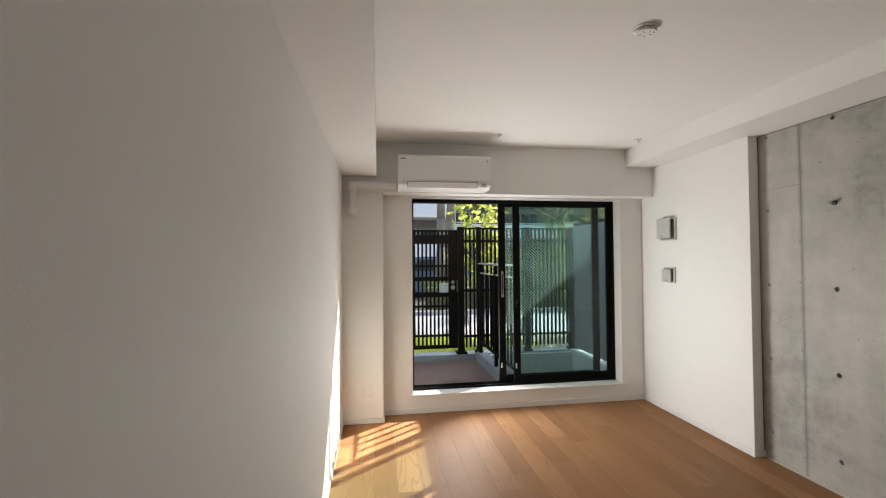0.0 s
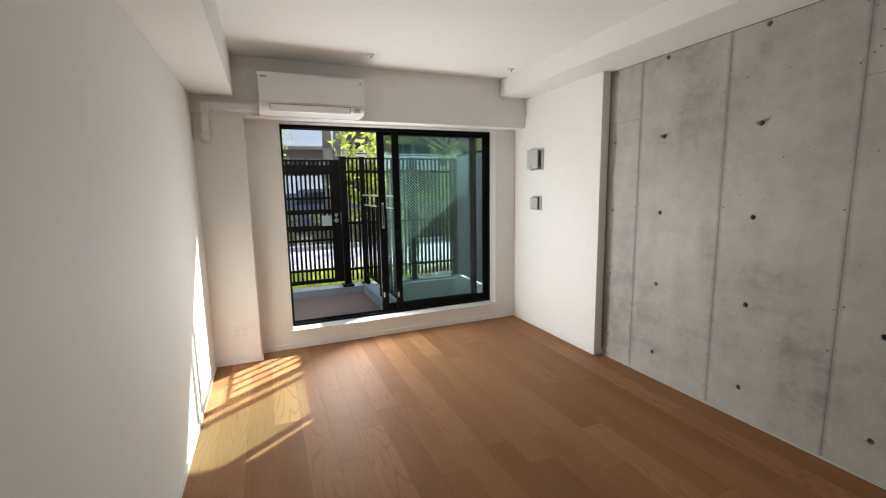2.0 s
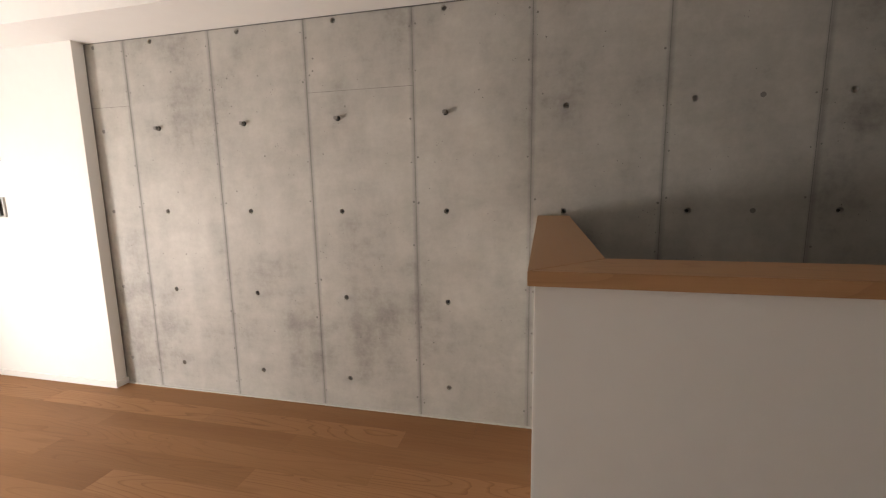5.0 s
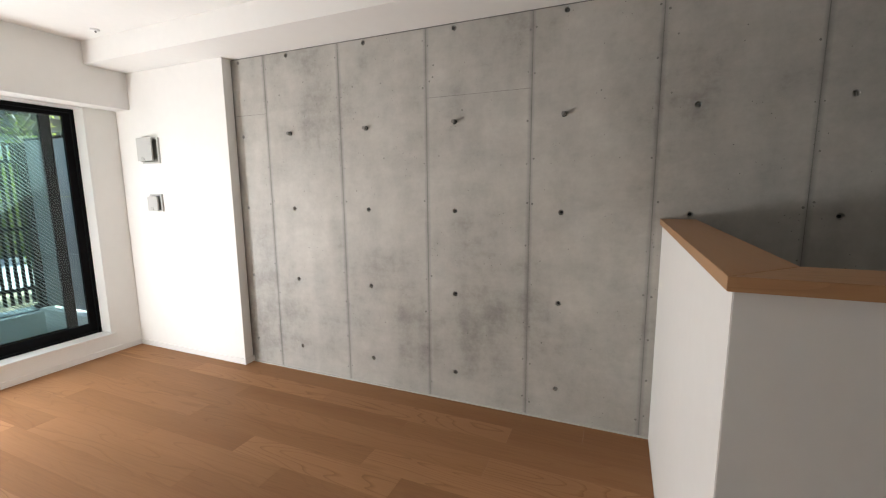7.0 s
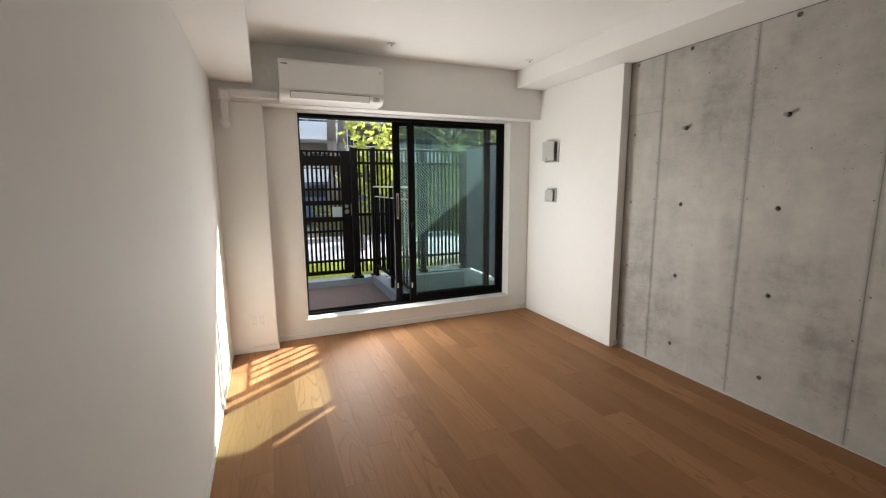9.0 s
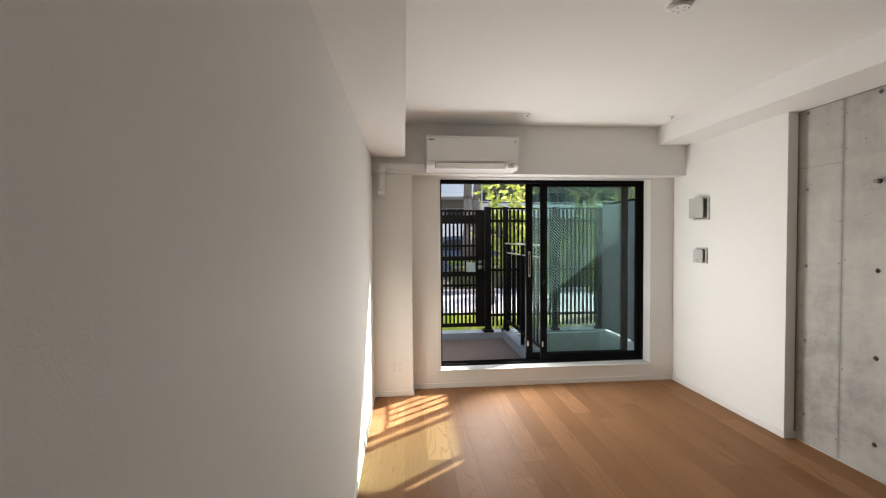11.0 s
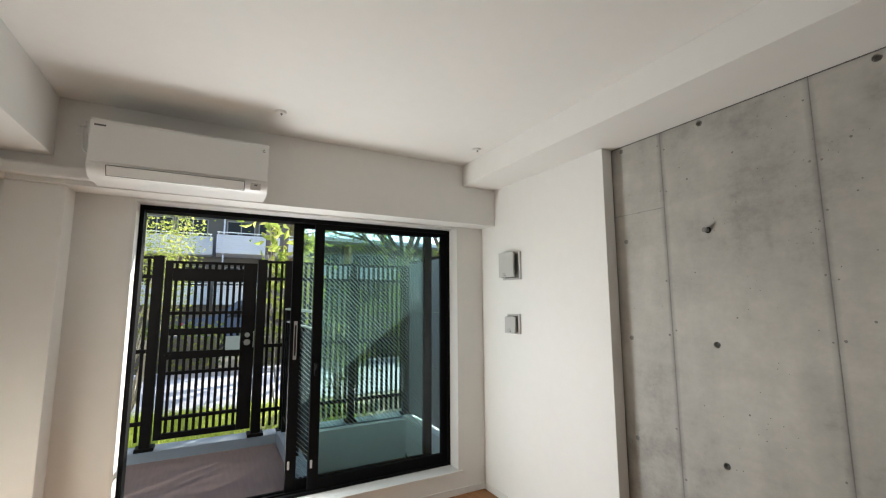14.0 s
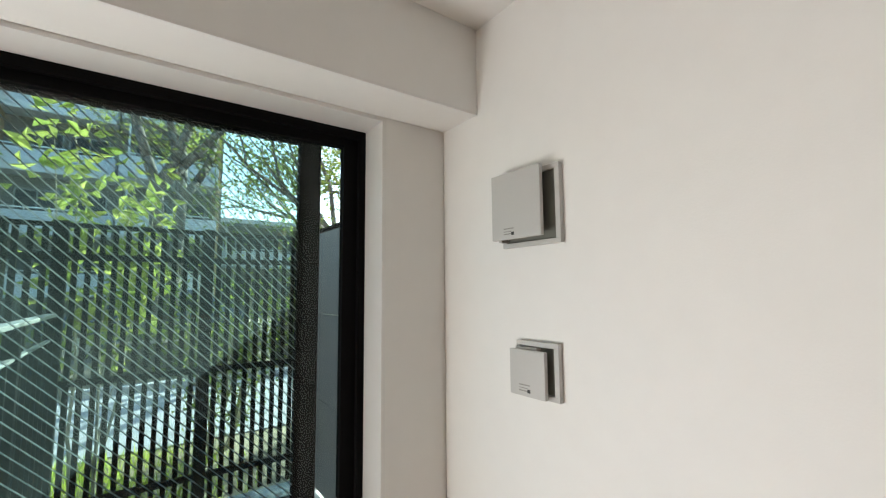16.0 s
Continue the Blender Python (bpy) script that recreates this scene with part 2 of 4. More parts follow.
def leaf_mat(name, c1, c2, thru=0.55):
    """Foliage: tone from leaf to leaf, some light passes through."""
    m = bpy.data.materials.new(name)
    m.use_nodes = True
    nt = m.node_tree
    nt.nodes.remove(nt.nodes["Principled BSDF"])
    out = nt.nodes["Material Output"]
    geo = nt.nodes.new("ShaderNodeNewGeometry")
    mix = nt.nodes.new("ShaderNodeMix")
    mix.data_type = "RGBA"
    mix.inputs[6].default_value = (*c1, 1)
    mix.inputs[7].default_value = (*c2, 1)
    nt.links.new(geo.outputs["Random Per Island"], mix.inputs[0])
    d = nt.nodes.new("ShaderNodeBsdfDiffuse")
    t = nt.nodes.new("ShaderNodeBsdfTranslucent")
    nt.links.new(mix.outputs[2], d.inputs[0])
    nt.links.new(mix.outputs[2], t.inputs[0])
    ms = nt.nodes.new("ShaderNodeMixShader")
    ms.inputs[0].default_value = thru
    nt.links.new(d.outputs[0], ms.inputs[1])
    nt.links.new(t.outputs[0], ms.inputs[2])
    nt.links.new(ms.outputs[0], out.inputs["Surface"])
    return m


WALLPAPER = mat("white_wallpaper", (0.85, 0.84, 0.815), 0.75, var=0.025, scale=1.2, bump=0.12, bump_scale=260, spec=0.25, fine=0.02)
PAINT = mat("white_satin_paint", (0.82, 0.81, 0.79), 0.4, var=0.015, scale=3, fine=0.01)
PLASTIC = mat("white_plastic", (0.85, 0.845, 0.83), 0.32, var=0.015, scale=5, fine=0.01)
GREYPLASTIC = mat("pale_grey_plastic", (0.54, 0.53, 0.51), 0.4, var=0.03, scale=9, fine=0.02)
DARKGAP = mat("dark_plastic", (0.03, 0.03, 0.03), 0.5, var=0.1)
GREYPRINT = mat("pale_grey_print", (0.30, 0.29, 0.27), 0.6, var=0.1)
INK = mat("grey_print", (0.12, 0.12, 0.12), 0.6, var=0.1)
BLACKALU = mat("black_anodised_aluminium", (0.007, 0.007, 0.0075), 0.6, 0.0, var=0.15, scale=8, fine=0.06, spec=0.05)
FENCEALU = mat("dark_bronze_powder_coat", (0.007, 0.006, 0.0055), 0.55, 0.0, var=0.2, scale=5, fine=0.08, spec=0.05)
STEEL = mat("brushed_steel", (0.62, 0.61, 0.60), 0.28, 1.0, var=0.05, scale=20, fine=0.05)
DULLSTEEL = mat("dull_steel", (0.26, 0.25, 0.24), 0.38, 1.0, var=0.15, scale=30, fine=0.08)
RAILTOP = mat("pale_aluminium", (0.62, 0.62, 0.62), 0.35, 0.6, var=0.05, scale=20, fine=0.05)
RUBBER = mat("black_rubber", (0.015, 0.015, 0.015), 0.7, var=0.1)
CONCRETE = concrete_mat("fair_faced_concrete")
GROUT = mat("seam_cement", (0.205, 0.199, 0.188), 0.8, var=0.35, scale=9, bump=0.4, bump_scale=90, fine=0.15)
SEALANT = mat("pale_sealant", (0.56, 0.55, 0.52), 0.6, var=0.12, scale=12, bump=0.3, bump_scale=90, fine=0.08)
MORTAR = mat("plug_mortar", (0.20, 0.195, 0.185), 0.8, var=0.25, scale=40, bump=0.4, bump_scale=150, fine=0.1)
PLANK = wood_mat("stained_oak_floor", (0.116, 0.050, 0.020), (0.430, 0.225, 0.108), 0.57, "Y", 0.42, 1.5, 0.26, 0.09)
CAPX = wood_mat("oak_cap_wood_x", (0.27, 0.135, 0.060), (0.55, 0.325, 0.170), 0.42, "X", 0.05, 1.2, 0.30)
CAPY = wood_mat("oak_cap_wood_y", (0.27, 0.135, 0.060), (0.55, 0.325, 0.170), 0.42, "Y", 0.05, 1.2, 0.30)
GLASS = glass_mat("tinted_wired_glass", (0.815, 0.912, 0.90), 0.013)
INNERGLASS = glass_mat("tinted_glass", (0.835, 0.918, 0.905), 0.0)
PLATEGLASS = glass_mat("clear_window_glass", (0.92, 0.95, 0.95), 0.02)
WIRE = leaf_mat("glass_wire", (0.33, 0.36, 0.365), (0.41, 0.44, 0.445), 0.95)
DECK = mat("grey_brown_deck", (0.155, 0.105, 0.088), 0.6, var=0.25, scale=5, bump=0.5, bump_scale=60, stretch=(9, 0.8, 1), fine=0.12)
KERBPAINT = mat("grey_waterproof_coat", (0.17, 0.195, 0.225), 0.45, var=0.1, scale=4, bump=0.2, bump_scale=90, fine=0.05)
WELLPAINT = mat("pale_render", (0.62, 0.63, 0.62), 0.8, var=0.07, scale=3, bump=0.4, bump_scale=160, fine=0.04)
PANELGREY = mat("grey_board", (0.16, 0.175, 0.185), 0.55, var=0.1, scale=3, fine=0.04)
ASPHALT = mat("asphalt", (0.085, 0.085, 0.09), 0.85, var=0.2, scale=1.5, bump=0.5, bump_scale=120, fine=0.15)
PAVE = mat("pale_concrete_paving", (0.31, 0.30, 0.33), 0.8, var=0.12, scale=1.3, bump=0.4, bump_scale=90, fine=0.1)
STEM = mat("pale_stems", (0.36, 0.32, 0.26), 0.9, var=0.3, scale=9, fine=0.15)
SOIL = mat("dry_soil", (0.24, 0.20, 0.14), 0.95, var=0.4, scale=5, bump=0.8, bump_scale=60, fine=0.2)
GRASS = leaf_mat("grass_blades", (0.26, 0.35, 0.055), (0.50, 0.55, 0.11))
LEAF_Y = leaf_mat("yellow_green_leaves", (0.22, 0.29, 0.06), (0.46, 0.47, 0.13))
LEAF_G = leaf_mat("green_leaves", (0.09, 0.15, 0.03), (0.30, 0.34, 0.07))
LEAF_H = leaf_mat("hedge_leaves", (0.07, 0.12, 0.02), (0.26, 0.27, 0.06))
BARK = mat("bark", (0.115, 0.10, 0.09), 0.9, var=0.35, scale=7, bump=1.0, bump_scale=30, stretch=(1, 1, 0.25), fine=0.2)
FACADE = mat("beige_facade_tile", (0.13, 0.12, 0.11), 0.7, var=0.08, scale=1.0, fine=0.06)
FACADE_OCHRE = mat("ochre_facade", (0.36, 0.25, 0.13), 0.75, var=0.1, scale=1.0, fine=0.05)
BALCONY = mat("white_balcony_cladding", (0.56, 0.57, 0.61), 0.6, var=0.05, scale=1.2, fine=0.03)
WINGLASS = mat("dark_window_glass", (0.03, 0.035, 0.04), 0.35, var=0.2, scale=0.7, spec=0.12)
# the inlets' pale grey, darkened to paint in the shade behind their covers
THROAT = mat("shaded_grey_plastic", (0.17, 0.175, 0.15), 0.6, var=0.1)
FROST = mat("ribbed_frosted_plastic", (0.26, 0.31, 0.31), 0.35, var=0.08, scale=25, fine=0.06)
CARPAINT = mat("blue_car_paint", (0.11, 0.14, 0.22), 0.2, 0.2, var=0.05, scale=2)
CARWHITE = mat("white_car_paint", (0.75, 0.76, 0.78), 0.22, 0.0, var=0.03, scale=2)
WINFRAME = mat("grey_window_frame", (0.28, 0.28, 0.29), 0.5, var=0.05)
TAIL = mat("red_lens", (0.4, 0.02, 0.02), 0.25, var=0.05)


# ---- mesh helpers ----
def box(bm, x0, y0, z0, x1, y1, z1, bevel=0.0):
    """Adds a box, its edges rounded by bevel."""
    r = bmesh.ops.create_cube(bm, size=1.0, matrix=Matrix.Translation(((x0 + x1) / 2, (y0 + y1) / 2, (z0 + z1) / 2)) @ Matrix.Diagonal((x1 - x0, y1 - y0, z1 - z0, 1)))
    if bevel:
        edges = list({e for v in r["verts"] for e in v.link_edges})
        bmesh.ops.bevel(bm, geom=edges, offset=bevel, segments=2, profile=0.6, affect="EDGES")
    return bm


def rod(bm, a, b, r0, r1=None, n=12):
    """Adds a closed tapered rod from a to b."""
    a, b = Vector(a), Vector(b)
    d = b - a
    m = Matrix.Translation((a + b) / 2) @ d.to_track_quat("Z", "Y").to_matrix().to_4x4()
    bmesh.ops.create_cone(bm, cap_ends=True, segments=n, radius1=r0, radius2=r0 if r1 is None else r1, depth=d.length, matrix=m)
    return bm


def mesh_of(name, bm, material, smooth=False):
    me = bpy.data.meshes.new(name)
    bmesh.ops.recalc_face_normals(bm, faces=bm.faces)
    bm.to_mesh(me)
    bm.free()
    me.materials.append(material)
    if smooth:
        for p in me.polygons:
            p.use_smooth = True
    return me


def part(name, bm, material, parent=None, label="", smooth=False):
    ob = new(name, mesh_of(name, bm, material, smooth))
    ob.parent = parent
    if label:
        tagged(ob, label)
    return ob


def cube(name, dims, material, parent=None, label="", bevel=0.0):
    return part(name, box(bmesh.new(), *dims, bevel), material, parent, label)


def thing(name, label, category, place=(0, 0, 0), group="", kind=""):
    ob = new(name)
    ob.location = place
    ob.empty_display_size = 0.1
    return tagged(ob, label, category, group, kind)


def structure(name, label, bm, material):
    return tagged(part(name, bm, material), label, "", "", "structure")


# ---- the room ----
LEFT, CONC, PIL, NORTH, SOUTH = -0.025, 2.925, 2.84, 3.92, -6.2
CEIL, BEAM_Y, BEAM_Z, SOFF_R, SOFF_RZ, SOFF_L, SOFF_LZ = 2.385, 3.74, 1.955, 2.557, 2.228, 0.262, 2.086
WX0, WX1, WZ0, WZ1 = 0.562, 2.624, 0.148, 1.950

bm = bmesh.new()
box(bm, LEFT - 0.15, SOUTH - 0.15, -2.7, LEFT, 4.16, 2.6)
structure("wall_west", "white textured wallpaper wall beside the window", bm, WALLPAPER)
bm = bmesh.new()
box(bm, LEFT, NORTH, -0.2, WX0, 4.16, CEIL)
box(bm, WX1, NORTH, -0.2, CONC, 4.16, CEIL)
box(bm, WX0, NORTH, -0.2, WX1, 4.16, WZ0)
box(bm, WX0, NORTH, WZ1, WX1, 4.16, CEIL)
structure("wall_north", "white wallpaper wall round the wide window", bm, WALLPAPER)
bm = bmesh.new()
box(bm, LEFT, SOUTH - 0.15, -2.7, CONC + 0.2, SOUTH, 2.6)
structure("wall_south", "plain white wallpaper wall at the back", bm, WALLPAPER)
bm = bmesh.new()
box(bm, LEFT, 3.76, 0, 0.316, NORTH - 0.002, BEAM_Z, 0.004)
structure("wall_pillar", "white wallpaper pillar in the corner by the window", bm, WALLPAPER)
bm = bmesh.new()
box(bm, LEFT, BEAM_Y, BEAM_Z, CONC, NORTH - 0.002, CEIL, 0.003)
structure("beam_north", "white wallpaper beam above the window", bm, WALLPAPER)
bm = box(bmesh.new(), 0.318, BEAM_Y - 0.003, BEAM_Z - 0.003, PIL - 0.002, BEAM_Y + 0.006, BEAM_Z + 0.006, 0.0012)
structure("trim_beam", "thin white corner bead under the beam", bm, PAINT)
bm = bmesh.new()
box(bm, PIL, 2.70, 0, CONC - 0.010, NORTH - 0.002, SOFF_RZ, 0.003)
box(bm, CONC - 0.010, 2.72, 0, CONC, NORTH - 0.002, SOFF_RZ)
structure("wall_lining", "white wallpaper lining standing proud of the concrete", bm, WALLPAPER)
bm = bmesh.new()
box(bm, SOFF_R, SOUTH, SOFF_RZ, CONC + 0.2, BEAM_Y - 0.002, CEIL, 0.003)
structure("soffit_east", "white wallpaper boxed soffit above the concrete wall", bm, WALLPAPER)
bm = bmesh.new()
box(bm, LEFT, SOUTH, SOFF_LZ, SOFF_L, BEAM_Y - 0.002, CEIL, 0.003)
structure("soffit_west", "white wallpaper boxed soffit along the side wall", bm, WALLPAPER)
bm = bmesh.new()
box(bm, LEFT - 0.15, SOUTH - 0.15, CEIL, CONC + 0.25, 4.16, CEIL + 0.2)
structure("ceiling", "white wallpaper ceiling", bm, WALLPAPER)
# floor slab, open over the stairwell
HWX, HWY, HWT = 1.497, -0.080, 0.130
bm = bmesh.new()
box(bm, LEFT, SOUTH, -0.25, HWX, NORTH, -0.016)
box(bm, HWX, HWY - HWT, -0.25, CONC, NORTH, -0.016)
box(bm, HWX, SOUTH, -0.25, CONC, -2.6, -0.016)
floor = structure("floor", "brown stained oak plank floor", bm, DARKGAP)
# stairwell below
bm = bmesh.new()
box(bm, HWX, -2.6, -2.7, CONC, HWY, -2.6)
structure("floor_lower", "dim landing at the foot of the stairwell", bm, PLANK)
bm = bmesh.new()
box(bm, HWX, HWY - 0.10, -2.6, CONC, HWY - 0.003, -0.25)
structure("wall_stair_north", "white wall of the stairwell", bm, WALLPAPER)
bm = bmesh.new()
box(bm, HWX + 0.003, -2.6, -2.6, HWX + 0.1, HWY - 0.1, -0.25)
structure("wall_stair_west", "white wall of the stairwell", bm, WALLPAPER)

# parapet round the stairwell with its oak cap
parapet = thing("stair_parapet", "white half-height parapet with an oak cap", "half wall", (HWX, HWY, 0), kind="structure")
cap_z0, cap_z1 = 1.139, 1.167


def local(ob, bm):
    bmesh.ops.translate(bm, verts=bm.verts, vec=-Vector(ob.location))
    return bm


def prism(outline, z0, z1, ease=0.0):
    """A flat outline in (x, y) drawn up from z0 to z1."""
    bm = bmesh.new()
    lo = [bm.verts.new((x, y, z0)) for x, y in outline]
    hi = [bm.verts.new((x, y, z1)) for x, y in outline]
    bm.faces.new(lo[::-1])
    bm.faces.new(hi)
    n = len(outline)
    for i in range(n):
        bm.faces.new((lo[i], lo[(i + 1) % n], hi[(i + 1) % n], hi[i]))
    if ease:
        bmesh.ops.bevel(bm, geom=list(bm.edges), offset=ease, segments=2, affect="EDGES")
    return bm


xi, yi, END = HWX + HWT, HWY - HWT, -2.6
part("wall", local(parapet, prism([(HWX, HWY), (HWX, END), (xi, END), (xi, yi), (CONC - 0.002, yi), (CONC - 0.002, HWY)], -0.016, cap_z0, 0.002)), WALLPAPER, parapet)
xo, yo = HWX - 0.012, HWY + 0.012
xi, yi = xi + 0.016, yi - 0.012
part("cap", local(parapet, prism([(xo, yo), (xi, yi), (CONC - 0.002, yi), (CONC - 0.002, yo)], cap_z0, cap_z1, 0.0012)), CAPX, parapet, "oak capping board with eased edges")
part("cap", local(parapet, prism([(xo, yo - 0.0003), (xo, END), (xi, END), (xi, yi - 0.0003)], cap_z0, cap_z1, 0.0012)), CAPY, parapet, "oak capping board with eased edges")

# baseboards
base = thing("baseboard", "white slim skirting boards along the walls", "baseboard", kind="structure")
for dims in ((LEFT, SOUTH, 0, LEFT + 0.008, 3.76, 0.045), (LEFT + 0.008, 3.752, 0, 0.316, 3.76, 0.045), (0.316, 3.752, 0, 0.324, NORTH, 0.045),
             (0.324, NORTH - 0.008, 0, PIL - 0.008, NORTH, 0.045), (PIL - 0.008, 2.692, 0, PIL, NORTH, 0.045), (PIL, 2.692, 0, CONC - 0.002, 2.70, 0.045)):
    cube("board", dims, PAINT, base, "", 0.0015)
cube("mortar_line", (CONC - 0.012, HWY + 0.001, -0.004, CONC - 0.0005, 2.69, 0.006), SEALANT, base, "pale sealant line along the concrete")

# ---- concrete wall ----
east = new("wall_east")
tagged(east, "fair-faced concrete wall with form seams and tie holes", "", "", "structure")
cube("core", (CONC + 0.03, SOUTH, -2.7, CONC + 0.2, 4.16, 2.6), GROUT, east)
SEAMS = [3.02, 2.410, 1.798, 1.190, 0.575, -0.032, -0.640, -1.245, -1.85, -2.455, SOUTH]
HOLE_Y = [2.21, 1.607, 1.013, 0.406, -0.195, -0.757, -1.36, -1.96]
HOLE_Z = [0.188, 0.688, 1.190, 1.698, 2.202]


def holed_panel(y0, y1, z0, z1, hole_y, hole_zs, radius=0.0145, depth=0.024):
    """A slab whose face has round recesses, one above another."""
    bm = bmesh.new()

    def quad(*pts):
        bm.faces.new([bm.verts.new(p) for p in pts])

    h = 0.035
    ya, yb = (hole_y - h, hole_y + h) if hole_y else (y0, y0)
    if not hole_y:
        quad((0, y0, z0), (0, y1, z0), (0, y1, z1), (0, y0, z1))
    else:
        quad((0, y0, z0), (0, ya, z0), (0, ya, z1), (0, y0, z1))
        quad((0, yb, z0), (0, y1, z0), (0, y1, z1), (0, yb, z1))
        z = z0
        for hz in hole_zs:
            quad((0, ya, z), (0, yb, z), (0, yb, hz - h), (0, ya, hz - h))
            ring, outer, deep = [], [], []
            for i in range(16):
                a = 2 * math.pi * (i + 0.5) / 16
                c, s = math.cos(a), math.sin(a)
                k = h / max(abs(c), abs(s))
                ring.append((0, hole_y + radius * c, hz + radius * s))
                deep.append((depth, hole_y + radius * 0.8 * c, hz + radius * 0.8 * s))
                outer.append((0, hole_y + k * c, hz + k * s))
            # corners of the square cell
            for i in range(16):
                j = (i + 1) % 16
                pts = [outer[i], outer[j], ring[j], ring[i]]
                if i in (1, 5, 9, 13):
                    a = 2 * math.pi * (i + 1) / 16
                    pts.insert(1, (0, hole_y + h * math.copysign(1, math.cos(a)), hz + h * math.copysign(1, math.sin(a))))
                quad(*pts)
                quad(ring[i], ring[j], deep[j], deep[i])
            bm.faces.new([bm.verts.new(p) for p in deep])
            z = hz + h
        quad((0, ya, z), (0, yb, z), (0, yb, z1), (0, ya, z1))
    # arrises run back to the seam
    for a, b in (((y0, z0), (y1, z0)), ((y1, z0), (y1, z1)), ((y1, z1), (y0, z1)), ((y0, z1), (y0, z0))):
        quad((0, *a), (0, *b), (0.035, *b), (0.035, *a))
    bmesh.ops.remove_doubles(bm, verts=bm.verts, dist=1e-5)
    return bm


for i in range(len(SEAMS) - 1):
    y1, y0 = SEAMS[i], SEAMS[i + 1]
    ty = [y for y in HOLE_Y if y0 + 0.05 < y < y1 - 0.05]
    ty = ty[0] if ty else None
    rows = ((-0.03, 1.843), (1.843, 2.40)) if i in (0, 3) else ((-0.03, 2.40),)
    if y1 < 0.0:
        rows = ((-2.65, 2.40),)
    g = 0.0017
    for z0, z1 in rows:
        ob = part("form_panel", holed_panel(y0 + g, y1 - g, z0 + 0.0012, z1 - 0.0012, ty, [z for z in HOLE_Z if z0 + 0.05 < z < z1 - 0.05]), CONCRETE, east)
        ob.location.x = CONC
rng = random.Random(4)
bm = bmesh.new()
for s in SEAMS[1:-1]:
    box(bm, CONC + 0.0009, s - 0.006, -0.03 if s > -0.1 else -2.6, CONC + 0.029, s + 0.006, 2.38)
for i in (0, 3):
    box(bm, CONC + 0.0009, SEAMS[i + 1] + 0.007, 1.838, CONC + 0.029, SEAMS[i] - 0.007, 1.848)
part("seam_filler", bm, GROUT, east)
# dark filler strip set in the recess to deepen the joint's shade
part("joint", box(bmesh.new(), CONC - 0.0095, 2.712, 0.002, CONC - 0.0005, 2.7195, SOFF_RZ - 0.001), DARKGAP, east, "dark strip painting the shade in the joint beside the wall lining")
part("joint", box(bmesh.new(), CONC - 0.004, HWY + 0.1, SOFF_RZ - 0.004, CONC - 0.0005, 2.699, SOFF_RZ - 0.0005), INK, east, "thin dark joint under the soffit")
bm = bmesh.new()
for s in SEAMS[1:-1]:
    for z in [0.1 + 0.227 * k for k in range(10)]:
        for side in (-1, 1):
            if rng.random() < 0.75:
                y, zz = s + side * rng.uniform(0.012, 0.022), z + rng.uniform(-0.02, 0.02)
                rod(bm, (CONC - 0.0006, y, zz), (CONC + 0.004, y, zz), rng.uniform(0.003, 0.0062), n=10)
for y in [2.30, 2.10, 1.70, 1.50, 1.13, 0.80, 0.95, 0.50, 0.22, -0.1, -0.36]:
    for z in (2.02, 1.955, 1.80, 1.76, 1.51, 1.31, 0.92, 0.45):
        if rng.random() < 0.5:
            yy = y + rng.uniform(-0.02, 0.02)
            rod(bm, (CONC - 0.0006, yy, z), (CONC + 0.004, yy, z), rng.uniform(0.0022, 0.0055), n=8)
tagged(part("nail_mark", bm, GROUT, east), kind="stuff")
# what sits in the tie holes
for y in HOLE_Y + [2.64, -1.025]:
    for z in HOLE_Z:
        if y in (2.64, -1.025):
            bm = rod(bmesh.new(), (CONC - 0.001, y, z), (CONC + 0.01, y, z), 0.012, 0.010, 14)
            part("tie_plug", bm, MORTAR, east)
        elif z in (0.188, 2.202):
            bm = rod(bmesh.new(), (CONC + 0.014, y, z), (CONC + 0.03, y, z), 0.0125, 0.012, 16)
            part("tie_plug", bm, MORTAR, east)
        elif z != 1.698:
            bm = rod(bmesh.new(), (CONC + 0.012, y, z), (CONC + 0.03, y, z), 0.0075, 0.0075, 12)
            part("tie_bolt", bm, DARKGAP, east, "dark end of a form tie")
for y in HOLE_Y[:4]:
    peg = thing("wall_peg", "steel threaded peg with a black cap set in the concrete", "wall peg", (CONC, y, 1.698), "pegs in the concrete wall")
    part("shank", rod(bmesh.new(), (0.02, 0, 0), (-0.016, 0, 0), 0.0095, 0.0095, 14), STEEL, peg)
    part("collar", rod(bmesh.new(), (0.006, 0, 0), (-0.006, 0, 0), 0.0142, 0.013, 16), RUBBER, peg)
    part("cap", rod(bmesh.new(), (-0.016, 0, 0), (-0.030, 0, 0), 0.0115, 0.011, 16), DULLSTEEL, peg, "dull steel cap")

# ---- window ----
FY = 4.037
win = thing("window_1", "black aluminium sliding window standing half open", "window", kind="structure")
bm = bmesh.new()
fx0, fx1, fz0, fz1 = 0.578, 2.610, 0.166, 1.943
box(bm, fx0, FY, fz0, fx0 + 0.022, FY + 0.115, fz1, 0.001)
box(bm, fx1 - 0.022, FY, fz0, fx1, FY + 0.115, fz1, 0.001)
box(bm, fx0 + 0.022, FY, fz1 - 0.028, fx1 - 0.022, FY + 0.115, fz1, 0.001)
box(bm, fx0 + 0.022, FY, fz0, fx1 - 0.022, FY + 0.115, fz0 + 0.016, 0.001)
for y in (FY + 0.030, FY + 0.072):
    box(bm, fx0 + 0.022, y, fz0 + 0.016, fx1 - 0.022, y + 0.006, fz0 + 0.026)
part("window_frame", bm, BLACKALU, win)
